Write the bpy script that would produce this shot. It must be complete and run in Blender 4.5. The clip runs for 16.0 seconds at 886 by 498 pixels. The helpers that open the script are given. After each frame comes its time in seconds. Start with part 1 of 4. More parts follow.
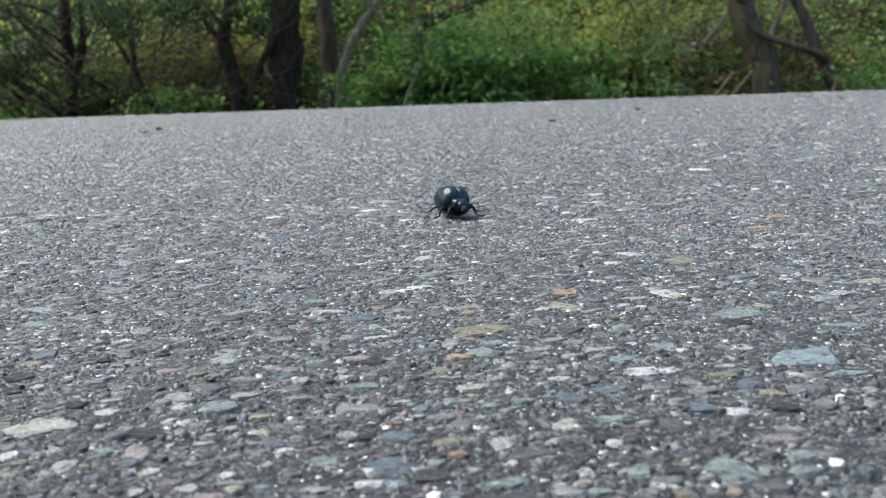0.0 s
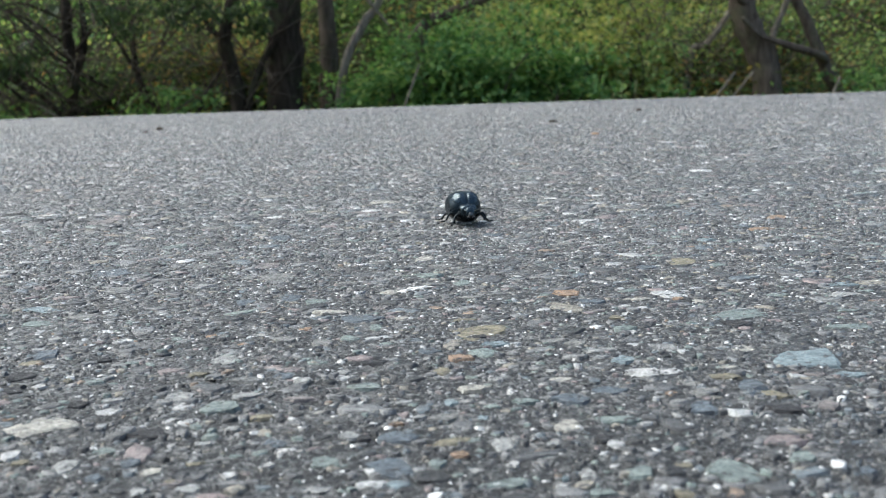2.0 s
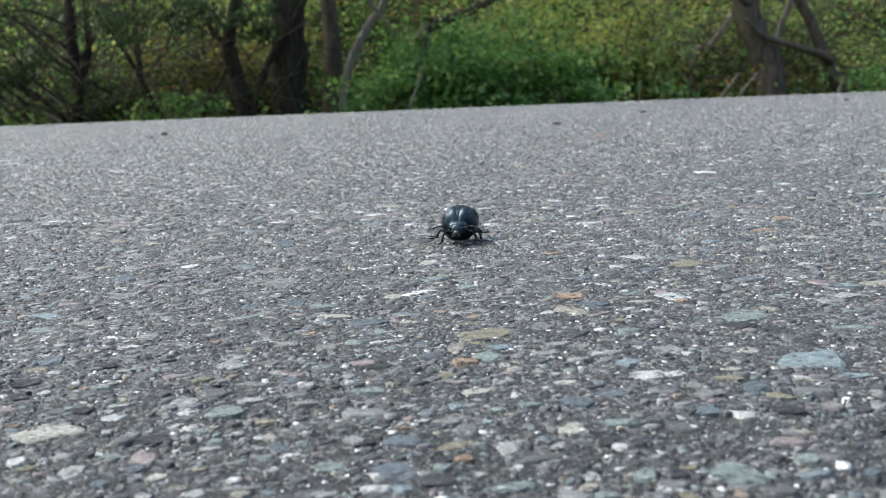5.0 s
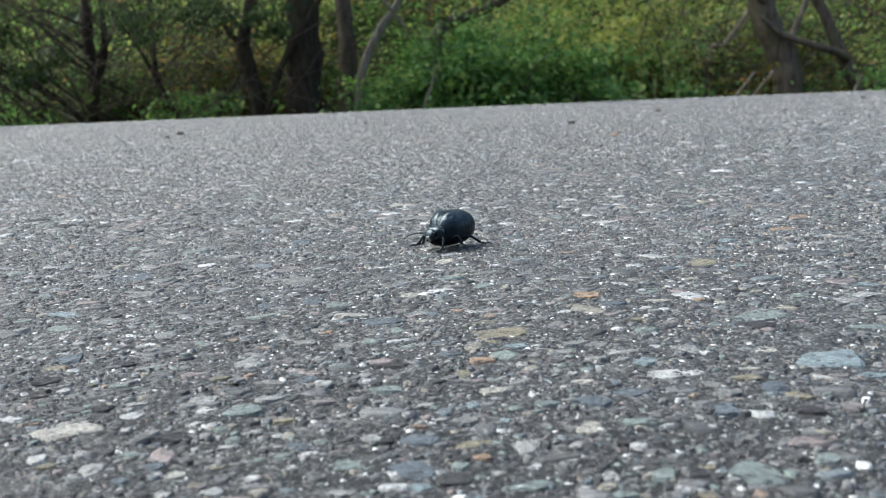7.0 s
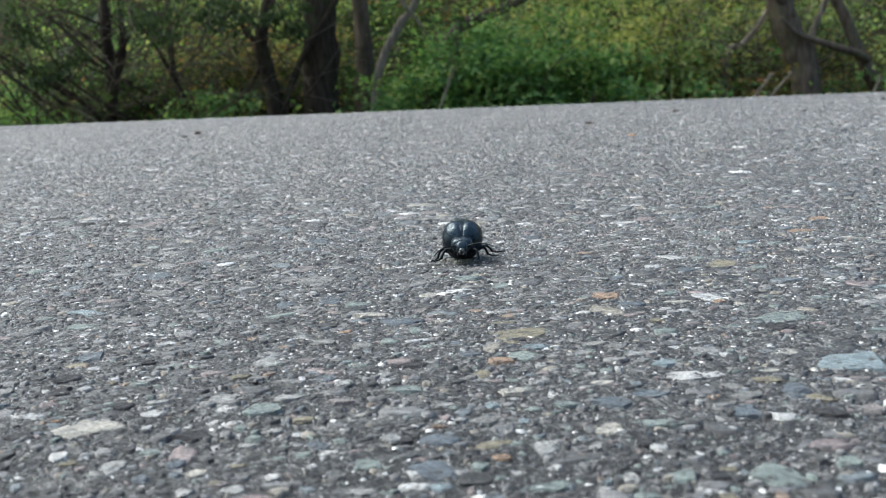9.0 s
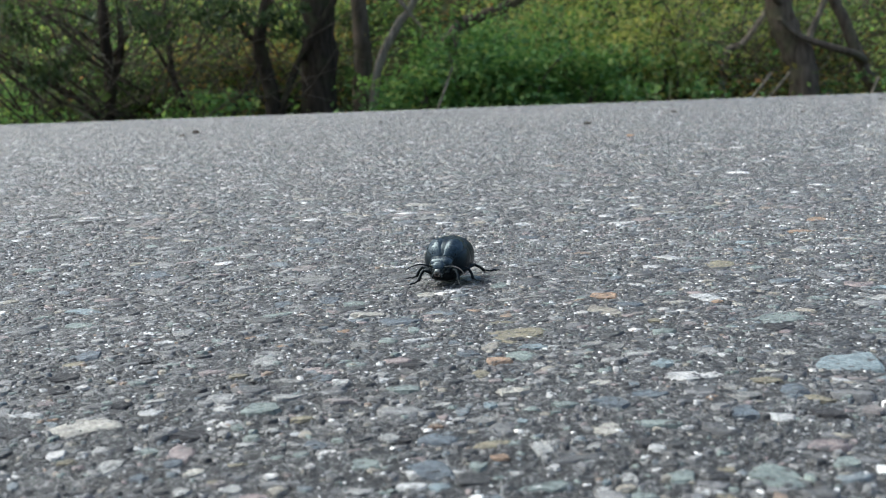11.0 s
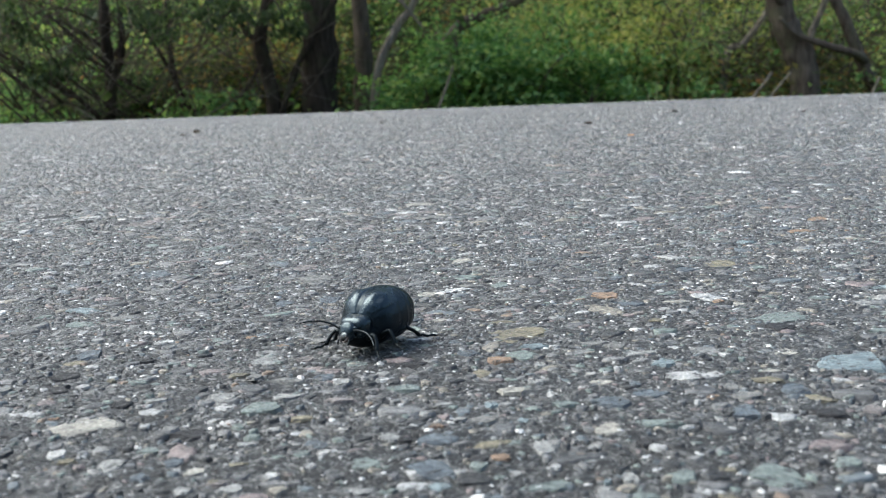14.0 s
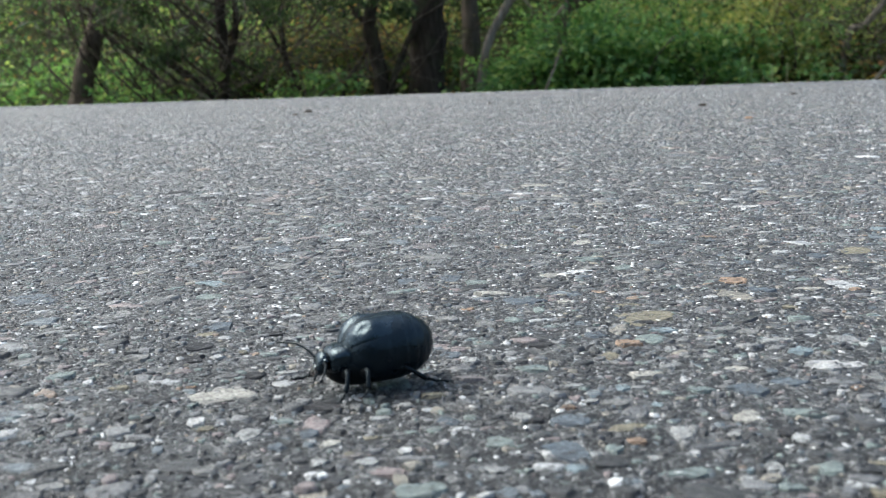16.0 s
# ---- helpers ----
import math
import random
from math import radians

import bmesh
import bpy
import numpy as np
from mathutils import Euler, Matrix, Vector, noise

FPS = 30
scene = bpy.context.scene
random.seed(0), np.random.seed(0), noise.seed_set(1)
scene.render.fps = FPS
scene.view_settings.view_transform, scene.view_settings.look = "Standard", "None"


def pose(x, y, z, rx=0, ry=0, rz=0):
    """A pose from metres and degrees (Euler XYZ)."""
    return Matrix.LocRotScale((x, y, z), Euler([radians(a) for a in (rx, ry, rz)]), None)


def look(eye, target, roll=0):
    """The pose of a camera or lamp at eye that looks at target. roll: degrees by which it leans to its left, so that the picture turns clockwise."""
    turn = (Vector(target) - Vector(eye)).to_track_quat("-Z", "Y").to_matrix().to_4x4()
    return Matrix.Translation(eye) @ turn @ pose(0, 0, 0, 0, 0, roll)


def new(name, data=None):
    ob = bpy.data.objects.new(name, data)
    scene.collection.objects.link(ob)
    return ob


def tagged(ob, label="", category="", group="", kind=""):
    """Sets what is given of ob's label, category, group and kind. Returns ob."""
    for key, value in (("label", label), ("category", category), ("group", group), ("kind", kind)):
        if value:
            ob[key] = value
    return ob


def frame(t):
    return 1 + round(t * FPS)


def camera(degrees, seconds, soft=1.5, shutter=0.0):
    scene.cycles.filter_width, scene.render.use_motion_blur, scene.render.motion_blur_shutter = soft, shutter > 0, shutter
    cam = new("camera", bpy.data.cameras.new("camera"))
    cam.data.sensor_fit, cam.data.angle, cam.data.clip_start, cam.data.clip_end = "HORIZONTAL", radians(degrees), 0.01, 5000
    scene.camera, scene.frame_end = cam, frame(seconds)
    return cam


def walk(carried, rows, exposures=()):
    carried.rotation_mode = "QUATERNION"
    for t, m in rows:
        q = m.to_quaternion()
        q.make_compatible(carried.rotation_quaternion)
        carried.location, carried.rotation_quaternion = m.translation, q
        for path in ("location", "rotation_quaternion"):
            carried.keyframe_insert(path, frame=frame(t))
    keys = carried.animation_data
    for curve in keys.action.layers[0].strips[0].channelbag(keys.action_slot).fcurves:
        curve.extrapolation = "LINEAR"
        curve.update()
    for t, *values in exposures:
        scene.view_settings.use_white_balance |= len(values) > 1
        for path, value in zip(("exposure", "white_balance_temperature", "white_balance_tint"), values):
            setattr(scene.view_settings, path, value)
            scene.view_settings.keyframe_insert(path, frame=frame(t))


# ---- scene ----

# ---------------------------------------------------------------- camera
# rows: seconds, place in millimetres, yaw, pitch and roll in degrees
cam = camera(47.07, 16.0, soft=0.95)
CAMERA_ROWS = [
    (0.0, 0.00, -0.00, 45.00, 0.001, -9.246, 2.247),
    (0.5, 0.07, -0.06, 45.04, -0.033, -9.166, 2.374),
    (1.0, 0.09, -0.05, 45.04, -0.034, -9.161, 2.345),
    (1.5, -0.13, 0.14, 44.99, 0.044, -9.231, 2.149),
    (2.0, -0.19, 0.04, 45.02, 0.044, -9.217, 2.126),
    (2.5, 0.01, 0.03, 45.01, 0.018, -9.194, 2.295),
    (3.0, 0.07, 0.05, 45.01, 0.018, -9.173, 2.371),
    (3.5, -0.00, -0.01, 45.04, 0.031, -9.209, 2.289),
    (6.0, 0.13, -0.13, 45.15, 0.531, -8.923, 2.889),
    (6.5, -0.11, -0.05, 45.10, 0.852, -8.995, 2.820),
    (7.0, -0.37, -0.15, 45.14, 1.064, -9.049, 2.689),
    (7.5, -0.54, -0.11, 45.09, 1.257, -9.070, 2.619),
    (8.0, -0.70, -0.04, 45.07, 1.579, -9.077, 2.670),
    (8.5, -0.87, -0.15, 45.14, 1.934, -9.008, 2.734),
    (9.0, -0.96, -0.25, 45.17, 1.981, -9.000, 2.581),
    (11.5, -1.05, -0.11, 45.11, 1.886, -9.017, 2.417),
    (12.0, -1.04, -0.13, 45.18, 1.888, -9.029, 2.442),
    (12.5, -0.93, -0.13, 45.13, 1.891, -9.003, 2.570),
    (13.0, -1.02, -0.16, 45.17, 1.885, -8.985, 2.478),
    (13.5, -1.07, -0.15, 45.10, 1.888, -8.997, 2.410),
    (14.0, -1.11, -0.04, 45.10, 1.927, -9.036, 2.369),
    (14.5, -1.09, -0.15, 45.10, 1.906, -9.031, 2.433),
    (15.0, -1.19, -0.05, 45.14, 2.051, -8.958, 2.593),
    (15.2, -2.44, -0.21, 45.07, 2.882, -8.994, 2.141),
    (15.5, -3.38, 0.19, 44.96, 4.20, -9.17, 1.99),
    (15.6, -3.91, 0.13, 44.83, 5.004, -9.231, 2.181),
    (15.8, -4.73, 0.06, 44.92, 6.610, -9.411, 2.235),
    (16.0, -5.41, 0.63, 44.57, 7.842, -9.814, 2.230),
]
EXPOSURE = (2.05, 6230, 2.5)        # stops, kelvin, tint
walk(cam, [(t, pose(x / 1000, y / 1000, z / 1000, 90 + pitch, roll, yaw)) for t, x, y, z, yaw, pitch, roll in CAMERA_ROWS], [(0.0, *EXPOSURE), (16.0, *EXPOSURE)])
cam.data.dof.use_dof, cam.data.dof.focus_distance, cam.data.dof.aperture_fstop = True, 0.225, 54.0

# ---------------------------------------------------------------- light
SUN_ELEVATION, SUN_AZIMUTH = radians(56), radians(-80)      # azimuth from +y, clockwise
world = bpy.data.worlds.new("sky")
scene.world = world
world.use_nodes = True
wn = world.node_tree.nodes
sky = wn.new("ShaderNodeTexSky")
sky.sky_type, sky.sun_disc = "NISHITA", False
sky.sun_elevation, sky.sun_rotation = SUN_ELEVATION, SUN_AZIMUTH
sky.air_density, sky.dust_density = 1.0, 4.0
world.node_tree.links.new(sky.outputs["Color"], wn["Background"].inputs["Color"])
wn["Background"].inputs["Strength"].default_value = 0.105
sun = new("sun", bpy.data.lights.new("sun", "SUN"))
sun.data.energy, sun.data.angle, sun.data.color = 1.5, radians(46), (1.0, 0.97, 0.93)
sun.matrix_world = look((0, 0, 0), (-math.sin(SUN_AZIMUTH) * math.cos(SUN_ELEVATION), -math.cos(SUN_AZIMUTH) * math.cos(SUN_ELEVATION), -math.sin(SUN_ELEVATION)))

# ---------------------------------------------------------------- materials
class Nodes:
    """A short way to write node materials."""

    def __init__(self, name):
        self.mat = bpy.data.materials.new(name)
        self.mat.use_nodes = True
        self.tree = self.mat.node_tree
        self.bsdf = self.tree.nodes["Principled BSDF"]

    def add(self, kind, **inputs):
        node = self.tree.nodes.new(kind)
        for key, value in inputs.items():
            self.put(node, key, value)
        return node

    def put(self, node, key, value):
        socket = node.inputs[key.replace("_", " ")]
        if isinstance(value, bpy.types.NodeSocket):
            self.tree.links.new(value, socket)
        else:
            socket.default_value = value

    def place(self):
        return self.add("ShaderNodeTexCoord").outputs["Object"]

    def noise(self, scale, detail=4.0, rough=0.6, where=None):
        node = self.add("ShaderNodeTexNoise", Vector=where or self.place(), Scale=scale, Detail=detail, Roughness=rough)
        return node.outputs["Fac"]

    def ramp(self, fac, stops, mode="LINEAR"):
        node = self.add("ShaderNodeValToRGB", Fac=fac)
        node.color_ramp.interpolation = mode
        for i, (at, colour) in enumerate(stops):
            e = node.color_ramp.elements[i] if i < 2 else node.color_ramp.elements.new(at)
            e.position, e.color = at, (*colour, 1)
        return node.outputs["Color"]

    def mix(self, fac, a, b, blend="MIX"):
        node = self.tree.nodes.new("ShaderNodeMix")
        node.data_type, node.blend_type = "RGBA", blend
        for socket, value in ((node.inputs[0], fac), (node.inputs[6], a), (node.inputs[7], b)):
            if isinstance(value, bpy.types.NodeSocket):
                self.tree.links.new(value, socket)
            else:
                socket.default_value = value if isinstance(value, (int, float)) else (*value, 1)
        return node.outputs[2]

    def bump(self, height, strength, distance):
        node = self.add("ShaderNodeBump", Height=height, Strength=strength, Distance=distance)
        self.put(self.bsdf, "Normal", node.outputs["Normal"])

    def done(self, colour, rough=0.6, **more):
        self.put(self.bsdf, "Base_Color", colour if isinstance(colour, bpy.types.NodeSocket) else (*colour, 1))
        self.put(self.bsdf, "Roughness", rough)
        for key, value in more.items():
            self.put(self.bsdf, key, value)
        return self.mat


# colours of the crushed stone in the road, with their share
STONE_STOPS = [
    (0, (0.014, 0.015, 0.017)), (0.22, (0.041, 0.042, 0.045)), (0.36, (0.078, 0.079, 0.083)), (0.54, (0.123, 0.124, 0.125)),
    (0.68, (0.076, 0.091, 0.103)), (0.75, (0.105, 0.129, 0.121)), (0.81, (0.155, 0.142, 0.118)), (0.86, (0.131, 0.106, 0.105)),
    (0.91, (0.237, 0.241, 0.241)), (0.965, (0.412, 0.416, 0.412)), (0.992, (0.144, 0.105, 0.078)),
]


def stone_material(name, colour=None, island=True, tarred=0.5, grainy=1.0, shine=0.4, rough=0.42):
    n = Nodes(name)
    where = n.add("ShaderNodeNewGeometry").outputs["Position"]
    if colour is None:
        if island:
            pick = n.add("ShaderNodeNewGeometry").outputs["Random Per Island"]
        else:
            pick = n.add("ShaderNodeObjectInfo").outputs["Random"]
        base = n.ramp(pick, STONE_STOPS, "CONSTANT")
    else:
        base = n.mix(0.0, colour, colour)
    grain = n.ramp(n.noise(1700, 5, 0.75, where), [(0.32, (1 - 0.64 * grainy,) * 3), (0.68, (1 + 0.66 * grainy,) * 3)])
    blotch = n.ramp(n.noise(420, 3, 0.6, where), [(0.35, (0.75, 0.75, 0.76)), (0.65, (1.2, 1.2, 1.18))])
    base = n.mix(1.0, base, grain, "MULTIPLY")
    base = n.mix(1.0, base, blotch, "MULTIPLY")
    tar = n.ramp(n.noise(620, 6, 0.72, where), [(tarred, (0, 0, 0)), (tarred + 0.035, (1, 1, 1))])
    base = n.mix(tar, base, (0.030, 0.030, 0.032))
    n.bump(n.noise(2200, 5, 0.75, where), 0.6, 0.0008)
    wear = n.ramp(n.noise(900, 2, 0.5, where), [(0.35, (rough,) * 3), (0.65, (rough + 0.3,) * 3)])
    return n.done(base, wear, Specular_IOR_Level=shine)


STONE_MIX = stone_material("crushed_stone", tarred=0.56, shine=0.55, rough=0.29)
# near-white colour that stands for tiny glints off the road surface
GLINT = stone_material("glint_chip", (0.46, 0.46, 0.45), tarred=0.58)
STONE_OWN = stone_material("crushed_stone_single", island=False, tarred=0.55)
STONE_COLOURS = {name: stone_material(name + "_stone", colour, tarred=tarred, grainy=0.8, shine=shine) for name, colour, tarred, shine in (
    ("white", (0.27, 0.27, 0.265), 0.555, 0.35), ("cream", (0.205, 0.198, 0.178), 0.60, 0.3), ("pale", (0.178, 0.180, 0.176), 0.565, 0.3), ("grey", (0.115, 0.115, 0.112), 0.56, 0.3),
    # the near-black entry paints the shadow inside hollows of the surface
    ("green", (0.108, 0.128, 0.123), 0.57, 0.3), ("cyan", (0.120, 0.150, 0.162), 0.56, 0.3), ("blue", (0.060, 0.072, 0.085), 0.58, 0.3), ("shadow_hollow", (0.026, 0.026, 0.028), 0.52, 0.15),
    ("tan", (0.122, 0.110, 0.080), 0.57, 0.3), ("orange", (0.175, 0.122, 0.086), 0.57, 0.3), ("pink", (0.122, 0.110, 0.108), 0.56, 0.3))}


def asphalt_material():
    n = Nodes("asphalt_binder")
    where = n.add("ShaderNodeNewGeometry").outputs["Position"]
    fine = n.add("ShaderNodeTexVoronoi", Vector=where, Scale=1150.0, Randomness=1.0)
    coarse = n.add("ShaderNodeTexVoronoi", Vector=where, Scale=300.0, Randomness=1.0)
    steps = [(0.0, (0.005, 0.005, 0.006)), (0.38, (0.013, 0.013, 0.014)), (0.62, (0.032, 0.032, 0.034)), (0.82, (0.088, 0.088, 0.090)), (1.0, (0.42, 0.42, 0.41))]
    dust = n.add("ShaderNodeTexVoronoi", Vector=where, Scale=2600.0, Randomness=1.0)
    sand = n.ramp(n.add("ShaderNodeSeparateColor", Color=dust.outputs["Color"]).outputs[1], steps)
    grit = n.ramp(n.add("ShaderNodeSeparateColor", Color=fine.outputs["Color"]).outputs[0], steps)
    chips = n.ramp(n.add("ShaderNodeSeparateColor", Color=coarse.outputs["Color"]).outputs[0], steps)
    worn = n.ramp(n.noise(5.0, 4, 0.6, where), [(0.3, (0.8, 0.8, 0.81)), (0.7, (1.2, 1.2, 1.18))])
    colour = n.mix(1.0, n.mix(0.40, n.mix(0.30, grit, chips), sand), worn, "MULTIPLY")
    n.bump(n.noise(1500, 6, 0.8, where), 1.0, 0.0014)
    return n.done(colour, 0.5)


ASPHALT = asphalt_material()


def bark_material(name, dark, light, scale=1.0):
    n = Nodes(name)
    where = n.add("ShaderNodeMapping", Vector=n.place(), Scale=(1, 1, 0.25)).outputs["Vector"]
    ridges = n.noise(38 * scale, 6, 0.65, where)
    colour = n.ramp(ridges, [(0.32, dark), (0.68, light)])
    moss = n.ramp(n.noise(6, 3), [(0.52, (0, 0, 0)), (0.68, (1, 1, 1))])
    colour = n.mix(n.mix(1.0, moss, (0.35, 0.35, 0.35), "MULTIPLY"), colour, (0.07, 0.085, 0.035))
    n.bump(ridges, 0.8, 0.02)
    return n.done(colour, 0.9, Specular_IOR_Level=0.1)


BARK_DARK = bark_material("dark_bark", (0.013, 0.010, 0.007), (0.052, 0.040, 0.029))
BARK_GREY = bark_material("grey_bark", (0.11, 0.09, 0.07), (0.28, 0.235, 0.185))
BARK_BROWN = bark_material("brown_bark", (0.040, 0.031, 0.023), (0.125, 0.098, 0.073))
DEAD_WOOD = bark_material("dead_wood", (0.10, 0.085, 0.06), (0.25, 0.215, 0.165), 2.0)


def leaf_material(name, stops):
    n = Nodes(name)
    pick = n.add("ShaderNodeNewGeometry").outputs["Random Per Island"]
    colour = n.ramp(pick, stops)
    colour = n.mix(1.0, colour, n.ramp(n.noise(30, 3), [(0.3, (0.75, 0.75, 0.75)), (0.7, (1.25, 1.25, 1.2))]), "MULTIPLY")
    n.done(colour, 0.65, Specular_IOR_Level=0.15)
    glow = n.add("ShaderNodeBsdfTranslucent", Color=n.mix(1.0, colour, (1.25, 1.4, 0.9), "MULTIPLY"))
    both = n.add("ShaderNodeMixShader", Fac=0.42)
    n.tree.links.new(n.bsdf.outputs[0], both.inputs[1])
    n.tree.links.new(glow.outputs[0], both.inputs[2])
    n.tree.links.new(both.outputs[0], n.tree.nodes["Material Output"].inputs["Surface"])
    return n.mat


LEAF_GREEN = leaf_material("green_leaf", [(0, (0.059, 0.121, 0.047)), (0.45, (0.119, 0.221, 0.075)), (0.85, (0.214, 0.314, 0.103)), (1, (0.328, 0.356, 0.127))])
LEAF_FRESH = leaf_material("fresh_leaf", [(0, (0.106, 0.173, 0.063)), (0.5, (0.189, 0.257, 0.091)), (0.85, (0.297, 0.308, 0.119)), (1, (0.400, 0.324, 0.135))])
LEAF_AUTUMN = leaf_material("turning_leaf", [(0, (0.063, 0.074, 0.034)), (0.45, (0.127, 0.120, 0.051)), (0.8, (0.238, 0.159, 0.064)), (1, (0.337, 0.159, 0.064))])
# leaf colours darkened to carry the shade under the trees
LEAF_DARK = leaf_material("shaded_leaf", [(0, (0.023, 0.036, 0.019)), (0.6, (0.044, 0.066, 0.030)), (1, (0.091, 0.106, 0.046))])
# yellowing leaves, lightened further so the colour carries sunlight
LEAF_YELLOW_SUNLIT = leaf_material("sunlit_yellow_leaf", [(0, (0.175, 0.213, 0.062)), (0.5, (0.312, 0.312, 0.100)), (1, (0.475, 0.400, 0.150))])
STRAW = leaf_material("dry_stalk", [(0.0, (0.22, 0.20, 0.11)), (1.0, (0.36, 0.32, 0.18))])


def soil_material():
    n = Nodes("leaf_litter_soil")
    bits = n.add("ShaderNodeTexVoronoi", Vector=n.place(), Scale=26.0)
    colour = n.ramp(bits.outputs["Color"], [(0.0, (0.03, 0.026, 0.016)), (0.4, (0.07, 0.06, 0.03)), (0.7, (0.05, 0.075, 0.02)), (1.0, (0.17, 0.14, 0.07))])
    patch = n.ramp(n.noise(1.4, 4), [(0.42, (0.035, 0.06, 0.016)), (0.62, (0.11, 0.085, 0.045))])
    colour = n.mix(0.5, colour, patch)
    n.bump(n.noise(30, 5), 1.0, 0.05)
    return n.done(colour, 0.95, Specular_IOR_Level=0.1)


SOIL = soil_material()


def shell_material(name, colour, rough, scale=900, shine=0.5):
    n = Nodes(name)
    tint = n.ramp(n.noise(scale * 0.25, 3), [(0.3, tuple(c * 0.75 for c in colour)), (0.7, tuple(c * 1.3 for c in colour))])
    n.bump(n.noise(scale * 0.7, 4, 0.65), 0.32, 0.0006)
    wear = n.ramp(n.noise(scale * 0.6, 4), [(0.3, (rough * 0.8,) * 3), (0.7, (rough * 1.25,) * 3)])
    return n.done(tint, wear, Specular_IOR_Level=shine, Specular_Tint=(0.70, 0.90, 1.0, 1))


ELYTRA = shell_material("blue_black_elytra", (0.0038, 0.0075, 0.012), 0.28, shine=0.38)
PRONOTUM = shell_material("blue_black_pronotum", (0.003, 0.0055, 0.008), 0.26, shine=0.42)
CHITIN = shell_material("black_chitin", (0.003, 0.0035, 0.004), 0.45, shine=0.10)
ABDOMEN = shell_material("dull_black_abdomen", (0.003, 0.0055, 0.0085), 0.31, shine=0.22)
LEG = shell_material("black_leg", (0.003, 0.0035, 0.004), 0.32, shine=0.15)
MOUTH = shell_material("brown_mouthparts", (0.025, 0.013, 0.008), 0.4)
# lighter than the head, to paint the whitish highlight above the mouth
LIP_HIGHLIGHT = shell_material("highlight_lip", (0.03, 0.027, 0.023), 0.25)
EYE = shell_material("glossy_eye", (0.004, 0.004, 0.004), 0.12)


# ---------------------------------------------------------------- helpers for building
def part(name, bm, material, parent=None, label="", smooth=True):
    me = bpy.data.meshes.new(name)
    bm.normal_update()
    bm.to_mesh(me)
    bm.free()
    me.materials.append(material)
    if smooth:
        me.polygons.foreach_set("use_smooth", [True] * len(me.polygons))
    ob = new(name, me)
    if parent:
        ob.parent = parent
    return tagged(ob, label)


def mesh_from(name, verts, faces, material, parent=None, smooth=False):
    me = bpy.data.meshes.new(name)
    me.from_pydata(verts, [], faces)
    me.materials.append(material)
    if smooth:
        me.polygons.foreach_set("use_smooth", [True] * len(me.polygons))
    ob = new(name, me)
    if parent:
        ob.parent = parent
    return ob


def tube(bm, pts, radii, sides=10, wobble=0.0, seed=0):
    """A tapered tube along pts, closed at both ends."""
    pts = [Vector(p) for p in pts]
    rings = []
    side = None
    for i, p in enumerate(pts):
        way = (pts[min(i + 1, len(pts) - 1)] - pts[max(i - 1, 0)]).normalized()
        if side is None:
            side = way.orthogonal().normalized()
        side = (side - way * side.dot(way)).normalized()
        other = way.cross(side)
        ring = []
        for k in range(sides):
            a = math.tau * k / sides
            r = radii[i]
            if wobble:
                r *= 1 + wobble * noise.noise(Vector((math.cos(a) * 1.3 + seed, math.sin(a) * 1.3, i * 0.37 + seed)))
            ring.append(bm.verts.new(p + (side * math.cos(a) + other * math.sin(a)) * r))
        rings.append(ring)
    for a, b in zip(rings, rings[1:]):
        for k in range(sides):
            bm.faces.new((a[k], a[(k + 1) % sides], b[(k + 1) % sides], b[k]))
    bm.faces.new(list(reversed(rings[0])))
    bm.faces.new(rings[-1])


def smooth_line(pts, steps=6):
    """Catmull-Rom points through pts."""
    pts = [Vector(p) for p in pts]
    ext = [2 * pts[0] - pts[1], *pts, 2 * pts[-1] - pts[-2]]
    out = []
    for i in range(1, len(ext) - 2):
        a, b, c, d = ext[i - 1:i + 3]
        for k in range(steps):
            t = k / steps
            out.append(0.5 * (2 * b + (c - a) * t + (2 * a - 5 * b + 4 * c - d) * t * t + (3 * b - a - 3 * c + d) * t ** 3))
    out.append(pts[-1])
    return out


# ---------------------------------------------------------------- road
ROAD_FAR, CREST = 5.6, 2.12


def road_height(x, y):
    """Level up to the crown, then it falls away to the far verge."""
    s = np.maximum(y + 0.28 * x - CREST, 0)
    return np.where(s < 0.6, -0.05 * s * s, -0.018 - 0.06 * (s - 0.6))


def build_road():
    xs = np.concatenate([np.linspace(-30, -3.2, 12), np.linspace(-3, 3, 61), np.linspace(3.2, 30, 12)])
    ys = np.concatenate([np.linspace(-3.0, 0.0, 8), np.linspace(0.1, 0.5, 5), np.linspace(0.56, 0.62, 7), np.linspace(0.7, 2.0, 14), np.linspace(2.1, 3.2, 23), np.linspace(3.4, ROAD_FAR, 9)])
    X, Y = np.meshgrid(xs, ys)
    Z = road_height(X, Y) - 0.0014 + 0.00092 * np.clip((Y - 0.57) / 0.04, 0, 1)
    nx, ny = len(xs), len(ys)
    verts = np.stack([X, Y, Z], -1).reshape(-1, 3)
    low = verts.copy()
    low[:, 2] -= 0.08
    faces = []
    for j in range(ny - 1):
        for i in range(nx - 1):
            a = j * nx + i
            faces.append((a, a + 1, a + nx + 1, a + nx))
    n0 = nx * ny
    border = [i for i in range(nx)] + [j * nx + nx - 1 for j in range(1, ny)] + [(ny - 1) * nx + i for i in range(nx - 2, -1, -1)] + [j * nx for j in range(ny - 2, 0, -1)]
    for a, b in zip(border, border[1:] + border[:1]):
        faces.append((b, a, a + n0, b + n0))
    ob = mesh_from("road", np.concatenate([verts, low]).tolist(), faces, ASPHALT)
    return tagged(ob, "worn grey asphalt road with exposed crushed stone", "road", kind="structure")


road = build_road()


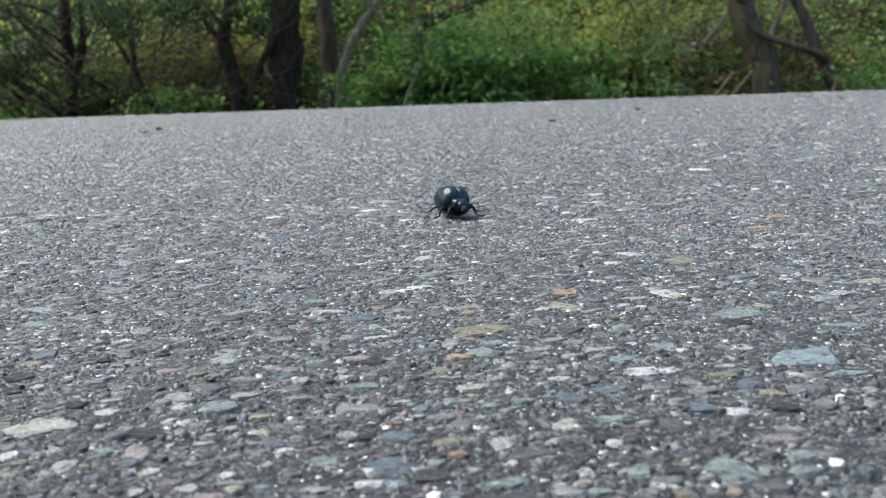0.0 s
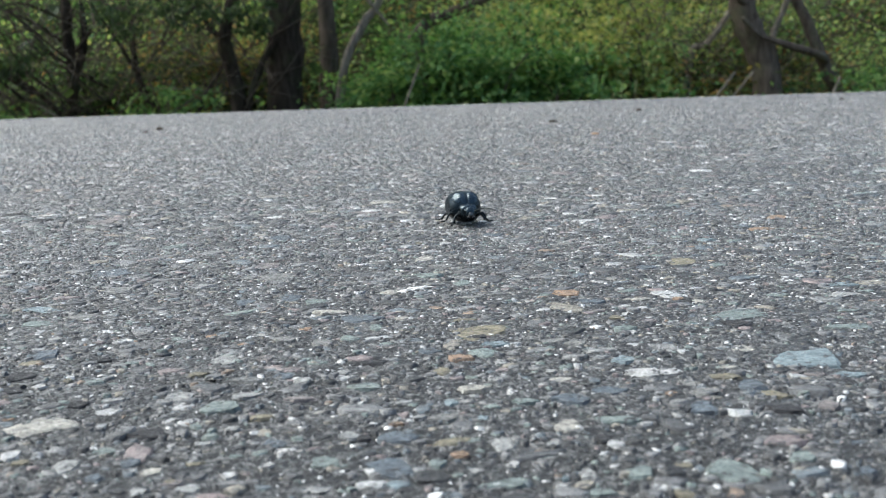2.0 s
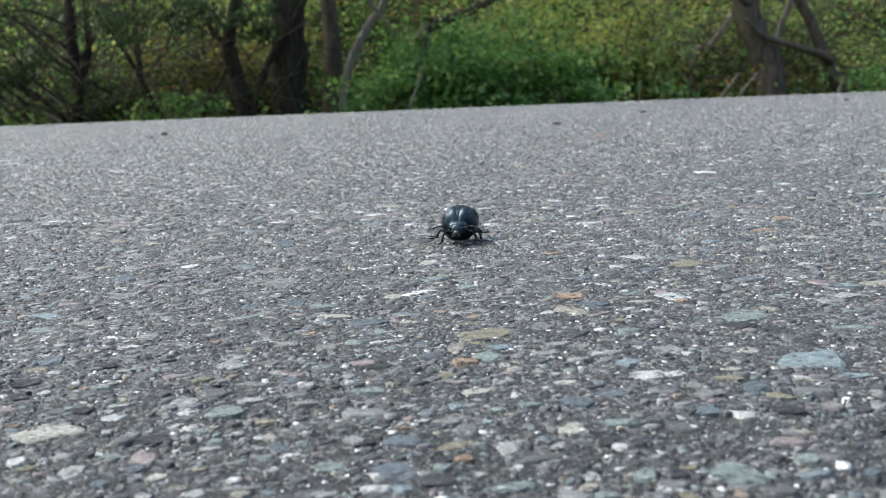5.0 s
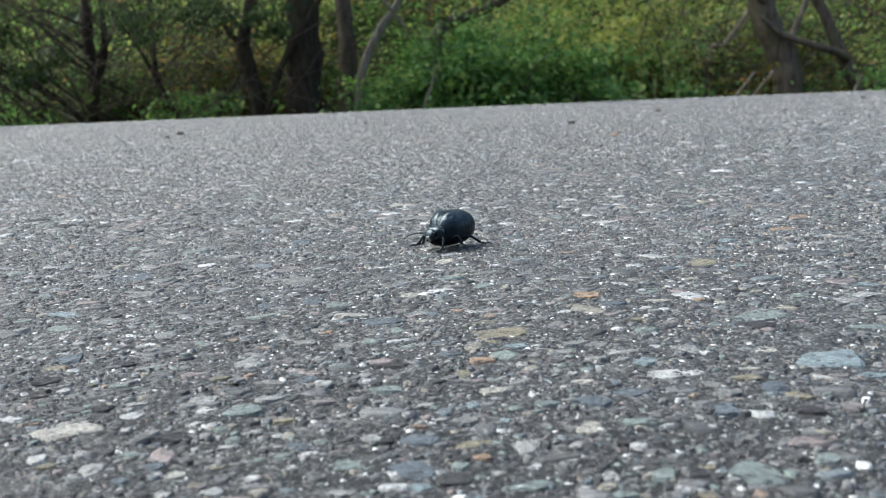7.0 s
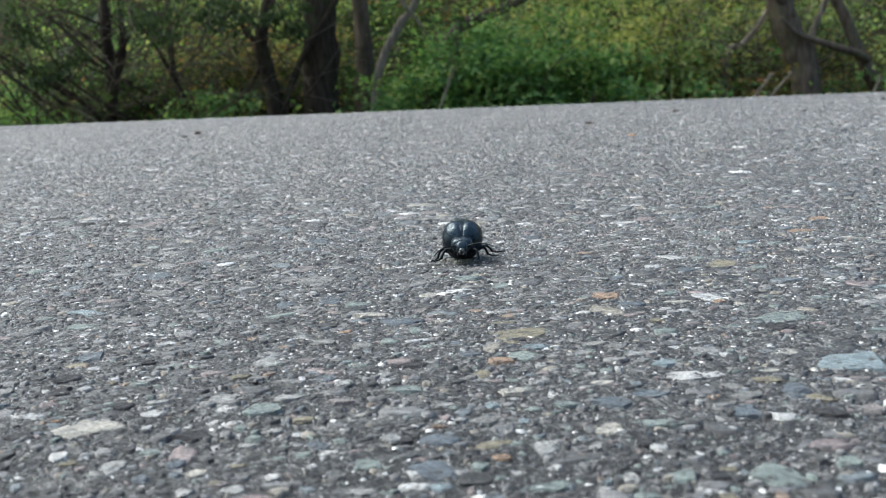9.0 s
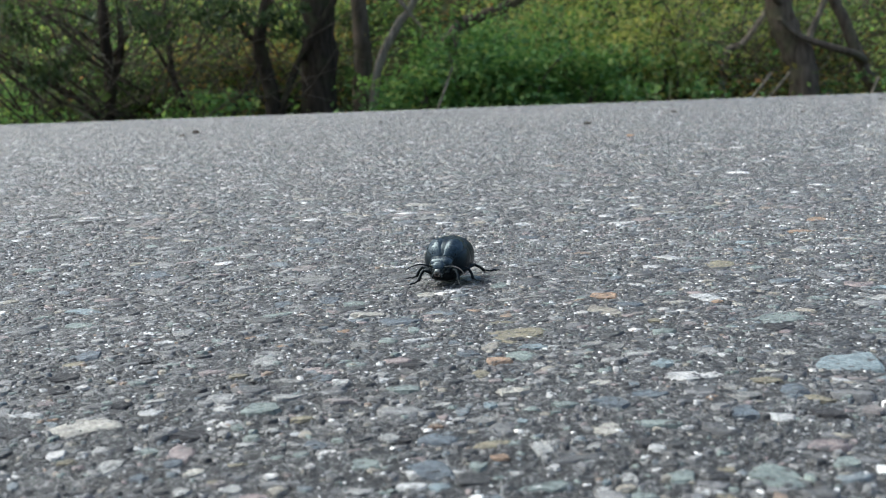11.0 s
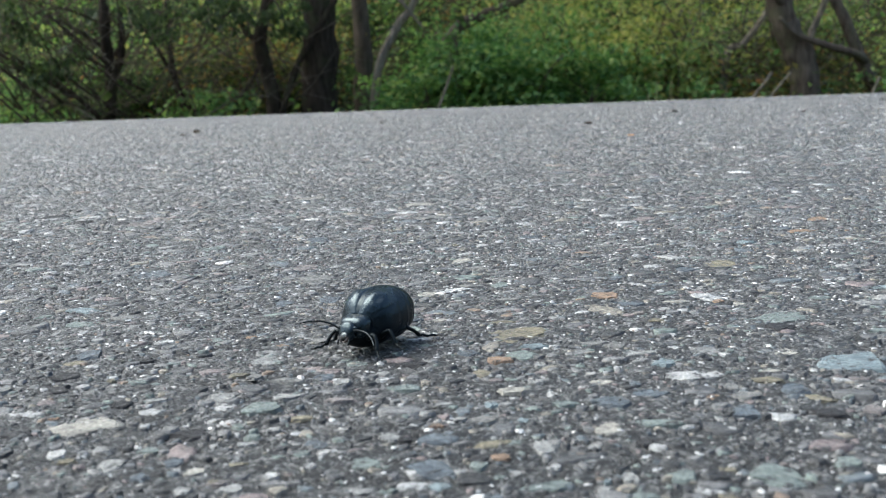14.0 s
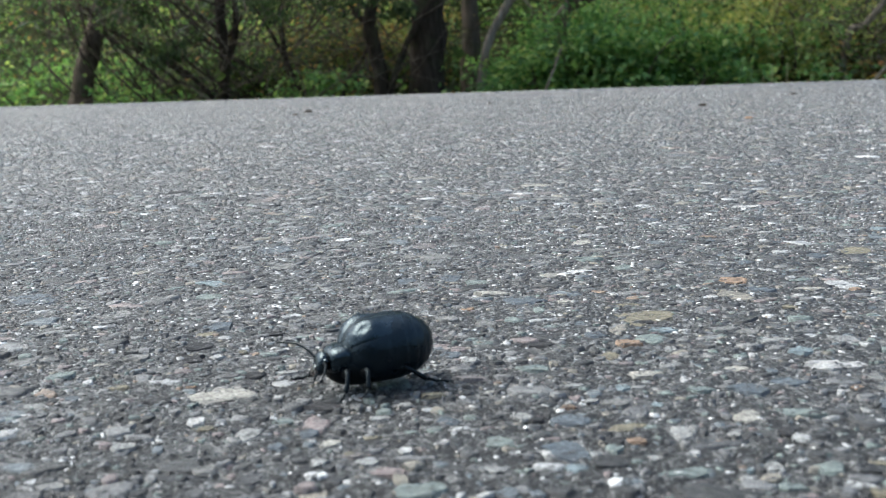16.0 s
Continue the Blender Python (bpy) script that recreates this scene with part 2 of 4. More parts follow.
def binder_height(x, y):
    """Uneven surface of the bitumen between the stones."""
    h = 0.00028 * np.sin(311 * x + 1.7 * np.sin(190 * y)) * np.sin(287 * y + 1.3 * np.sin(233 * x))
    h += 0.00022 * np.sin(907 * x + 2.1 * np.sin(611 * y)) * np.sin(823 * y + 1.9 * np.sin(713 * x))
    deep = 1 + 0.6 * np.clip((0.20 - y) / 0.06, 0, 1)
    return deep * (0.6 * h - 0.00026)


def build_binder():
    """The near stretch of the road's surface in fine relief."""
    rng = np.random.default_rng(3)
    ys = np.concatenate([np.arange(0.07, 0.20, 0.0007), np.arange(0.20, 0.34, 0.0011), np.arange(0.34, 0.605, 0.002)])
    u = np.linspace(-0.68, 0.52, 320)
    Y = np.repeat(ys[:, None], len(u), 1)
    X = Y * u[None, :] + np.where(u < 0, -0.02, 0.02)[None, :] * np.abs(u[None, :])
    X = X + rng.normal(0, 0.00012, X.shape)
    fade = np.clip((0.60 - Y) / 0.1, 0, 1) * (1 - 0.45 * np.clip((Y - 0.18) / 0.15, 0, 1))
    Z = (binder_height(X, Y) + rng.normal(0, 0.00008, X.shape)) * fade - 0.00044 * (1 - fade)
    ny, nx = X.shape
    verts = np.stack([X, Y, Z], -1).reshape(-1, 3)
    i, j = np.meshgrid(np.arange(nx - 1), np.arange(ny - 1))
    a = (j * nx + i).ravel()
    quads = np.stack([a, a + 1, a + nx + 1, a + nx], -1)
    return joined("binder", [(verts, quads, np.zeros((0, 3), int))], ASPHALT, road)


def stone_arrays(x, y, size, depth, top, sides, rng, full, sunk=0.0004, tilt=0.07):
    """Vertices and faces of many stones, each a chipped flat piece set in the binder."""
    count = len(x)
    ang = (np.arange(sides)[None, :] + rng.uniform(-0.36, 0.36, (count, sides))) * math.tau / sides + rng.uniform(0, math.tau, (count, 1))
    rad = rng.uniform(0.48, 1.22, (count, sides))
    turn = rng.normal(0, 0.6, (count, 1))
    u, v = np.cos(ang) * rad * size[:, None] / 2, np.sin(ang) * rad * depth[:, None] / 2
    cx = u * np.cos(turn) - v * np.sin(turn)
    cy = u * np.sin(turn) + v * np.cos(turn)
    tx, ty = rng.normal(0, tilt, (count, 1)), rng.normal(0, tilt, (count, 1))
    flat = np.minimum(size, 0.0045)[:, None]
    rough = rng.normal(0, 0.022, (count, sides)) * flat * min(1.0, tilt / 0.05)
    rings = []
    inner = rng.uniform(0.68, 0.92, (count, 1)) if full else rng.uniform(0.80, 0.95, (count, 1))
    levels = ((1.12, None), (1.0, 0.028), (inner, 0.0)) if full else ((1.15, None), (inner, 0.0))
    for scale, drop in levels:
        px, py = cx * scale, cy * scale
        if drop is None:
            pz = top[:, None] - np.maximum(0.30 * flat, 0.0004) - sunk + 0 * px
        else:
            pz = top[:, None] - drop * flat + tx * px + ty * py + rough * (0.8 if drop else 0.5)
        rings.append(np.stack([px + x[:, None], py + y[:, None], pz], -1))
    verts = np.concatenate(rings, 1)
    m = len(levels)
    verts[..., 2] += road_height(verts[..., 0], verts[..., 1])
    base = (np.arange(count) * m * sides)[:, None, None]
    k = np.arange(sides)
    quads = np.concatenate([np.stack([k + r * sides, (k + 1) % sides + r * sides, (k + 1) % sides + (r + 1) * sides, k + (r + 1) * sides], -1) for r in range(m - 1)])
    quads = (quads[None] + base).reshape(-1, 4)
    caps = ((k + (m - 1) * sides)[None] + base[:, 0]).reshape(-1, sides)
    return verts.reshape(-1, 3), quads, caps


def joined(name, batches, material, parent):
    """One mesh out of several batches of stones."""
    me = bpy.data.meshes.new(name)
    vs, loops, starts, total, off, at = [], [], [], [], 0, 0
    for verts, quads, caps in batches:
        vs.append(verts)
        for f in (quads, caps):
            loops.append((f + off).ravel())
            starts.append(at + np.arange(len(f)) * f.shape[1])
            total.append(np.full(len(f), f.shape[1]))
            at += f.size
        off += len(verts)
    verts, loops, starts, total = (np.concatenate(a) for a in (vs, loops, starts, total))
    me.vertices.add(len(verts))
    me.vertices.foreach_set("co", verts.ravel().astype(np.float32))
    me.loops.add(len(loops))
    me.loops.foreach_set("vertex_index", loops.astype(np.int32))
    me.polygons.add(len(starts))
    me.polygons.foreach_set("loop_start", starts.astype(np.int32))
    me.polygons.foreach_set("loop_total", total.astype(np.int32))
    me.update(calc_edges=True)
    me.validate()
    me.materials.append(material)
    ob = new(name, me)
    ob.parent = parent
    return tagged(ob, kind="stuff")


def scatter(rng, near, far, cell, left=0.66, right=0.50):
    """Jittered places over the stretch of road that lies between near and far."""
    xs = np.arange(-left * far - 0.03, right * far + 0.03, cell)
    ys = np.arange(near, far, cell)
    X, Y = np.meshgrid(xs, ys)
    X = (X + rng.uniform(-0.48, 0.48, X.shape) * cell).ravel()
    Y = (Y + rng.uniform(-0.48, 0.48, Y.shape) * cell).ravel()
    keep = (X > -left * Y - 0.03) & (X < right * Y + 0.03)
    return X[keep], Y[keep]


# stones and shadowed hollows that stand out, in millimetres: place across, place ahead, width, depth
WHITE = [(-57.7, 125.0, 2.8, 2.7), (-61.9, 185.1, 4.3, 2.3), (-38.7, 136.6, 4.8, 3.1), (-40.3, 143.6, 3.1, 3.4), (-66.3, 156.4, 1.9, 2.4), (-76.3, 180.5, 3.5, 1.4), (-35.3, 130.9, 0.8, 1.0), (-37.4, 126.9, 1.1, 1.3), (-23.3, 118.6, 1.3, 1.6), (-27.5, 115.5, 1.8, 1.9), (-21.9, 123.1, 3.2, 1.1), (8.2, 144.8, 1.8, 2.3), (12.8, 147.1, 1.3, 1.7), (-10.6, 115.2, 1.4, 1.7), (6.6, 116.3, 1.5, 1.5), (9.7, 125.1, 1.0, 0.8), (23.9, 181.0, 0.8, 1.0), (64.7, 163.0, 2.1, 1.5), (32.2, 178.4, 1.4, 1.8), (-98.8, 307.3, 5.4, 3.7), (-118.7, 281.4, 4.3, 3.3), (-107.7, 274.6, 2.4, 3.0), (-119.1, 267.5, 5.1, 3.0), (-102.3, 243.7, 2.1, 1.6)]
WHITE_MORE = [(-90.5, 216.4, 3.7, 1.3), (-39.7, 337.0, 5.2, 2.9), (-49.4, 339.5, 2.9, 2.9), (-9.0, 315.7, 4.4, 2.5), (-22.5, 270.9, 2.5, 1.9), (-0.2, 201.0, 1.6, 1.6), (18.0, 198.0, 2.7, 2.0), (15.6, 234.7, 2.1, 2.7), (-1.1, 307.6, 3.6, 3.6), (29.0, 305.9, 2.4, 2.4), (31.7, 259.1, 2.0, 1.7), (77.5, 251.6, 2.4, 1.7), (69.9, 260.4, 1.4, 1.8), (83.6, 238.8, 4.4, 2.3), (34.3, 198.9, 2.9, 1.6), (32.9, 223.9, 3.3, 1.9), (62.9, 218.2, 2.4, 1.9), (44.0, 325.2, 9.5, 5.4), (31.0, 152.6, 10.3, 4.1), (-228.0, 737.8, 7.8, 9.8), (-138.9, 548.0, 9.0, 7.6), (-94.2, 436.1, 4.5, 5.6), (-20.2, 515.3, 9.6, 6.6), (-126.1, 545.8, 11.0, 7.5)]
WHITE_REST = [(-167.0, 528.2, 8.8, 7.2), (39.8, 392.2, 6.7, 7.7)]
CREAM = [(-58.4, 137.5, 8.4, 7.1), (14.5, 129.0, 3.3, 4.1), (2.6, 147.4, 4.8, 2.9), (47.8, 163.9, 4.0, 3.7), (42.5, 153.4, 2.7, 1.9), (-6.8, 263.9, 5.5, 6.9), (-13.8, 221.6, 3.9, 4.8), (80.1, 262.6, 3.4, 3.7), (111.2, 285.9, 6.0, 2.2), (49.6, 201.6, 2.7, 3.2), (38.2, 204.7, 5.2, 2.7), (-10.2, 195.5, 3.0, 2.5), (-24.4, 202.9, 7.1, 3.2), (-37.2, 117.5, 2.7, 2.3), (15.8, 150.2, 3.4, 3.0), (-19.5, 138.4, 1.6, 1.5), (-75.0, 438.0, 13.9, 7.2), (-23.9, 399.0, 12.0, 7.9)]
PALE = [(-42.0, 148.5, 4.0, 3.6), (-39.7, 169.0, 5.0, 6.3), (-51.4, 147.9, 3.6, 1.8), (-31.3, 147.8, 4.4, 2.4), (-30.6, 132.2, 2.1, 1.9), (-33.3, 127.2, 2.7, 1.3), (-48.9, 120.3, 2.9, 3.7), (-36.0, 186.5, 2.2, 2.8), (-37.2, 111.6, 2.0, 2.5), (-31.6, 111.6, 2.7, 1.8), (7.3, 160.6, 2.2, 2.7), (-17.9, 158.9, 2.4, 2.7), (-24.1, 154.3, 2.9, 3.6), (6.2, 151.7, 2.3, 2.4), (-7.6, 141.7, 2.8, 1.6), (-5.2, 134.4, 1.7, 2.2), (-14.2, 128.4, 2.6, 3.1), (5.6, 122.8, 3.1, 3.9), (1.7, 114.2, 1.5, 1.8), (-15.8, 110.3, 2.6, 1.7), (-17.9, 109.6, 1.6, 2.0), (12.0, 122.6, 1.8, 1.6), (15.0, 155.0, 1.8, 1.9), (24.3, 166.5, 6.6, 2.3)]
PALE_MORE = [(14.8, 112.0, 1.9, 2.4), (-75.9, 187.9, 3.1, 2.0), (78.9, 202.2, 6.7, 4.4), (-42.4, 189.5, 2.5, 1.6), (-63.4, 115.4, 3.5, 2.3), (-84.2, 130.7, 3.0, 2.0)]
GREY = [(-39.0, 158.7, 2.8, 3.6), (-33.0, 156.6, 5.6, 2.6), (-1.9, 134.2, 3.9, 2.4), (21.2, 171.9, 3.5, 4.4), (-23.8, 177.9, 3.8, 4.7), (34.7, 146.4, 2.5, 2.9), (-2.6, 252.1, 7.3, 4.8), (2.8, 235.8, 6.8, 4.3), (-42.7, 244.6, 8.7, 9.3), (-78.6, 235.2, 6.3, 5.9), (-15.0, 242.9, 2.8, 3.5), (-18.6, 261.2, 6.1, 6.9), (-16.9, 312.8, 4.8, 6.0), (67.6, 289.2, 2.5, 3.2), (61.0, 280.0, 9.2, 3.2), (27.9, 105.8, 1.5, 1.8), (-3.9, 228.8, 5.3, 2.7), (3.5, 213.1, 6.1, 2.1), (10.9, 214.7, 6.1, 2.4), (-49.9, 246.0, 4.4, 4.7), (-66.5, 225.3, 1.9, 2.4), (-59.5, 218.1, 3.9, 2.5), (-77.3, 340.1, 10.5, 5.9), (-70.7, 405.3, 12.7, 12.5)]
GREY_MORE = [(-31.4, 181.4, 4.6, 3.0), (-18.9, 357.0, 11.9, 7.7), (-76.7, 207.0, 6.9, 4.5), (-25.0, 233.8, 6.0, 3.9), (36.1, 141.8, 4.7, 3.1), (-67.0, 265.1, 7.4, 4.8), (17.5, 174.2, 4.8, 3.1), (32.0, 280.2, 6.2, 4.0), (-99.2, 187.0, 8.3, 5.4), (-50.4, 108.5, 3.6, 2.3), (-66.4, 102.9, 3.4, 2.2), (-98.9, 153.0, 5.1, 3.3), (-80.3, 155.8, 5.2, 3.4)]
GREEN = [(-34.4, 142.4, 5.9, 4.4), (-45.8, 125.9, 3.1, 1.8), (70.3, 176.1, 8.6, 3.5), (54.3, 188.1, 13.4, 6.7), (31.7, 111.8, 6.4, 5.7), (15.6, 106.9, 3.1, 1.9), (40.6, 114.9, 3.2, 2.7), (21.0, 112.2, 3.2, 3.5), (5.2, 110.5, 6.4, 2.3), (-16.4, 118.7, 3.5, 3.1), (-2.6, 117.6, 2.1, 2.2), (2.1, 125.0, 1.7, 2.1), (9.8, 140.0, 3.5, 2.1), (-13.6, 150.3, 5.3, 3.0), (-83.4, 301.5, 8.6, 7.1), (2.6, 228.9, 3.9, 4.9), (-29.3, 214.1, 5.0, 4.8), (66.6, 204.8, 4.5, 2.8), (74.8, 188.6, 4.1, 2.0), (-84.3, 202.2, 7.5, 4.5), (20.8, 130.6, 6.7, 2.3), (63.7, 239.9, 5.2, 4.5), (-23.1, 164.9, 3.7, 2.4), (-24.1, 103.9, 6.0, 3.9)]
CYAN = [(56.1, 156.8, 10.7, 8.9), (7.0, 173.5, 5.0, 2.8), (-0.9, 140.9, 2.8, 3.2), (3.5, 133.7, 1.7, 2.1), (-7.1, 110.6, 2.9, 2.3), (12.1, 111.0, 0.8, 1.0), (27.4, 160.0, 3.6, 4.1), (59.2, 147.8, 5.7, 2.5), (70.7, 277.7, 6.0, 4.0), (83.5, 212.4, 6.8, 2.5), (45.5, 183.0, 4.1, 2.7), (-89.0, 215.6, 9.3, 5.1)]
BLUE = [(-44.2, 116.7, 2.4, 2.3), (-41.0, 120.9, 2.5, 2.5), (-73.2, 176.5, 4.9, 6.1), (-23.9, 126.4, 2.7, 3.4), (-27.3, 157.8, 3.7, 4.7), (-8.2, 127.4, 6.0, 3.9), (-8.3, 116.4, 5.5, 5.9), (16.4, 140.8, 5.2, 5.3), (43.2, 143.9, 4.0, 5.0), (33.9, 134.9, 3.8, 4.5), (22.5, 143.6, 4.9, 3.3), (46.4, 110.4, 1.9, 2.3), (-88.3, 259.0, 11.2, 10.8), (-45.0, 216.8, 4.7, 5.8), (-35.4, 218.7, 4.7, 5.8), (-51.5, 309.6, 7.5, 9.3), (28.2, 205.9, 6.5, 6.1), (-18.1, 196.8, 8.0, 7.0), (12.5, 301.9, 6.9, 6.9), (46.9, 240.3, 4.8, 6.0), (47.7, 119.4, 4.6, 3.0), (-4.3, 169.6, 3.8, 2.5), (-124.4, 201.6, 13.4, 8.7), (-80.0, 134.1, 3.0, 2.0)]
# flat dark pieces whose colour stands for shadow in hollows
SHADOW_HOLLOWS = [(-56.6, 146.3, 2.7, 3.3), (-41.7, 132.0, 4.8, 3.4), (-72.1, 162.8, 5.0, 4.5), (-12.2, 127.4, 1.8, 1.7), (-2.9, 119.5, 2.4, 1.5), (18.4, 123.6, 2.0, 2.5), (51.9, 181.5, 4.6, 5.3), (-101.7, 285.3, 4.3, 3.3), (4.7, 178.3, 3.1, 2.5), (-174.5, 400.3, 13.5, 10.9), (-154.0, 382.3, 7.6, 7.9), (-136.5, 372.4, 5.9, 7.3), (-36.9, 229.0, 6.8, 2.4), (51.9, 181.1, 4.6, 5.3), (-70.9, 155.1, 5.9, 3.8), (-61.8, 171.7, 4.2, 2.7), (-66.9, 133.9, 4.3, 2.8), (-13.6, 163.6, 4.5, 2.9), (44.6, 133.0, 4.4, 2.9)]
TAN = [(4.4, 182.6, 11.3, 11.3), (-27.5, 137.5, 3.3, 1.5), (-33.0, 119.9, 3.3, 1.2), (-73.6, 171.4, 4.2, 3.3), (-55.3, 122.2, 2.2, 1.3), (-63.0, 159.7, 1.6, 1.9), (-0.4, 124.5, 4.8, 2.1), (-1.9, 156.8, 2.7, 3.4), (40.5, 149.0, 5.0, 2.4), (45.5, 139.5, 4.7, 2.2), (24.4, 105.5, 2.4, 2.2), (26.4, 114.1, 2.0, 2.4), (1.9, 191.7, 6.6, 2.9), (-9.3, 290.5, 2.7, 3.4), (56.4, 246.2, 6.8, 7.9), (-34.2, 113.9, 1.4, 1.1), (31.0, 189.6, 3.2, 2.1), (-42.0, 160.6, 3.6, 2.3), (-75.6, 139.5, 3.3, 2.1)]
ORANGE = [(0.9, 164.6, 4.7, 3.6), (24.7, 213.4, 6.3, 5.9), (0.2, 119.8, 2.5, 1.9), (-45.5, 186.1, 2.0, 1.8), (-38.3, 179.6, 3.2, 1.7), (-8.4, 131.9, 2.3, 0.9), (31.1, 141.2, 1.9, 2.2), (46.2, 204.4, 2.9, 2.2), (103.2, 318.2, 6.8, 8.0), (90.7, 294.7, 7.9, 4.6), (-64.6, 140.4, 2.3, 1.5), (-28.3, 189.6, 2.5, 1.6)]
PINK = [(-32.4, 169.1, 2.6, 3.3), (-23.2, 144.9, 4.3, 2.2), (50.6, 133.7, 2.7, 3.1), (54.1, 148.7, 3.3, 2.5), (-126.8, 367.8, 14.2, 10.7), (-47.7, 261.4, 6.3, 7.8), (-15.4, 206.2, 3.6, 4.5), (36.7, 185.7, 2.5, 3.1), (28.8, 196.2, 2.0, 2.0), (-33.8, 113.8, 2.5, 1.5), (-31.6, 367.6, 11.1, 10.2), (-21.6, 372.7, 8.9, 7.0), (46.7, 528.3, 18.8, 10.4)]
NOTABLE = {"white": WHITE + WHITE_MORE + WHITE_REST, "cream": CREAM, "pale": PALE + PALE_MORE, "grey": GREY + GREY_MORE, "green": GREEN, "cyan": CYAN, "blue": BLUE, "shadow_hollow": SHADOW_HOLLOWS, "tan": TAN, "orange": ORANGE, "pink": PINK}


def build_aggregate():
    rng = np.random.default_rng(7)
    taken = np.array([(x / 1000, y / 1000, w / 1000) for rows in NOTABLE.values() for x, y, w, _ in rows])

    def clear(x, y, r):
        d = np.hypot((x[:, None] - taken[None, :, 0]), (y[:, None] - taken[None, :, 1]))
        return (d > taken[None, :, 2] * 0.42 + r[:, None] * 0.35).all(1)

    batches = []
    # near, far, cell, least and greatest width, share kept, sides, fully chipped
    for near, far, cell, small, large, share, sides, full in (
            (0.075, 0.42, 0.0072, 0.0034, 0.0088, 0.55, 9, True), (0.075, 0.42, 0.0030, 0.0012, 0.0034, 0.60, 8, True), (0.075, 0.34, 0.0014, 0.0006, 0.0020, 0.85, 5, False),
            (0.34, 1.00, 0.0064, 0.0030, 0.0088, 0.60, 7, False), (0.34, 0.80, 0.0036, 0.0013, 0.0036, 0.80, 5, False), (0.80, 1.00, 0.0050, 0.0018, 0.0046, 0.80, 5, False),
            (1.00, 2.35, 0.0064, 0.0022, 0.0066, 0.92, 5, False), (0.46, 2.35, 0.0170, 0.0065, 0.0150, 0.62, 7, False)):
        x, y = scatter(rng, near, far, cell)
        size = small + (large - small) * rng.random(len(x)) ** 1.8
        keep = rng.random(len(x)) < share
        if far < 1.0 and cell > 0.002:
            keep &= clear(x, y, size)
        x, y, size = x[keep], y[keep], size[keep]
        top = rng.normal(-0.00006, 0.00010, len(x)) + np.minimum(size, 0.005) * 0.02
        if far > 0.9:
            top = top * np.clip(1 - (y - 0.30) / 0.45, 0.12, 0.6) - (0.00015 if large < 0.005 else 0.0) - 0.0001 * np.clip((y - 0.42) / 0.2, 0, 1)
        top *= 1 - 0.5 * np.clip((y - 0.18) / 0.15, 0, 1)
        if cell < 0.002:
            top += (binder_height(x, y) + 0.00016) * np.clip((0.34 - y) / 0.2, 0.25, 0.8)
        batches.append(stone_arrays(x, y, size, size * rng.uniform(0.42, 0.92, len(x)), top, sides, rng, full, tilt=0.008 if far > 2 else 0.016 if far > 0.9 else 0.05))
    joined("aggregate", batches, STONE_MIX, road)
    # small pale chips scattered to paint the road's sparkle
    chips = []
    for near, far, cell, small, large in ((0.08, 0.30, 0.0028, 0.00022, 0.0010), (0.17, 0.40, 0.0048, 0.0004, 0.0014), (0.30, 0.70, 0.0092, 0.0007, 0.0024), (0.70, 1.6, 0.030, 0.0012, 0.0040)):
        x, y = scatter(rng, near, far, cell)
        keep = rng.random(len(x)) < 0.5
        x, y = x[keep], y[keep]
        size = small + (large - small) * rng.random(len(x)) ** 2.2
        top = (binder_height(x, y) if near < 0.5 else -0.0002) + rng.uniform(0.00002, 0.00018, len(x)) + size * 0.03
        chips.append(stone_arrays(x, y, size, size * rng.uniform(0.5, 1.0, len(x)), top, 5, rng, False, 0.0))
    joined("quartz_chips", chips, GLINT, road)


build_binder()
build_aggregate()


def unit_stone(seed, sides=11):
    """A chipped stone one unit wide, its top at zero."""
    rng = np.random.default_rng(seed)
    bm = bmesh.new()
    ang = [(k + rng.uniform(-0.3, 0.3)) * math.tau / sides for k in range(sides)]
    rad = [0.5 * rng.uniform(0.68, 1.14) for _ in range(sides)]
    rings = []
    for scale, z in ((1.12, -0.34), (1.0, -0.06), (0.90, -0.02), (0.55, 0.0)):
        rings.append([bm.verts.new((math.cos(a) * r * scale * rng.uniform(0.90, 1.08), math.sin(a) * r * scale * rng.uniform(0.90, 1.08), z + rng.normal(0, 0.03))) for a, r in zip(ang, rad)])
    for a, b in zip(rings, rings[1:]):
        for k in range(sides):
            bm.faces.new((a[k], a[(k + 1) % sides], b[(k + 1) % sides], b[k]))
    mid = bm.verts.new((0, 0, rng.normal(0, 0.012)))
    for k in range(sides):
        bm.faces.new((rings[-1][k], rings[-1][(k + 1) % sides], mid))
    me = bpy.data.meshes.new("stone")
    bm.normal_update()
    bm.to_mesh(me)
    bm.free()
    return me


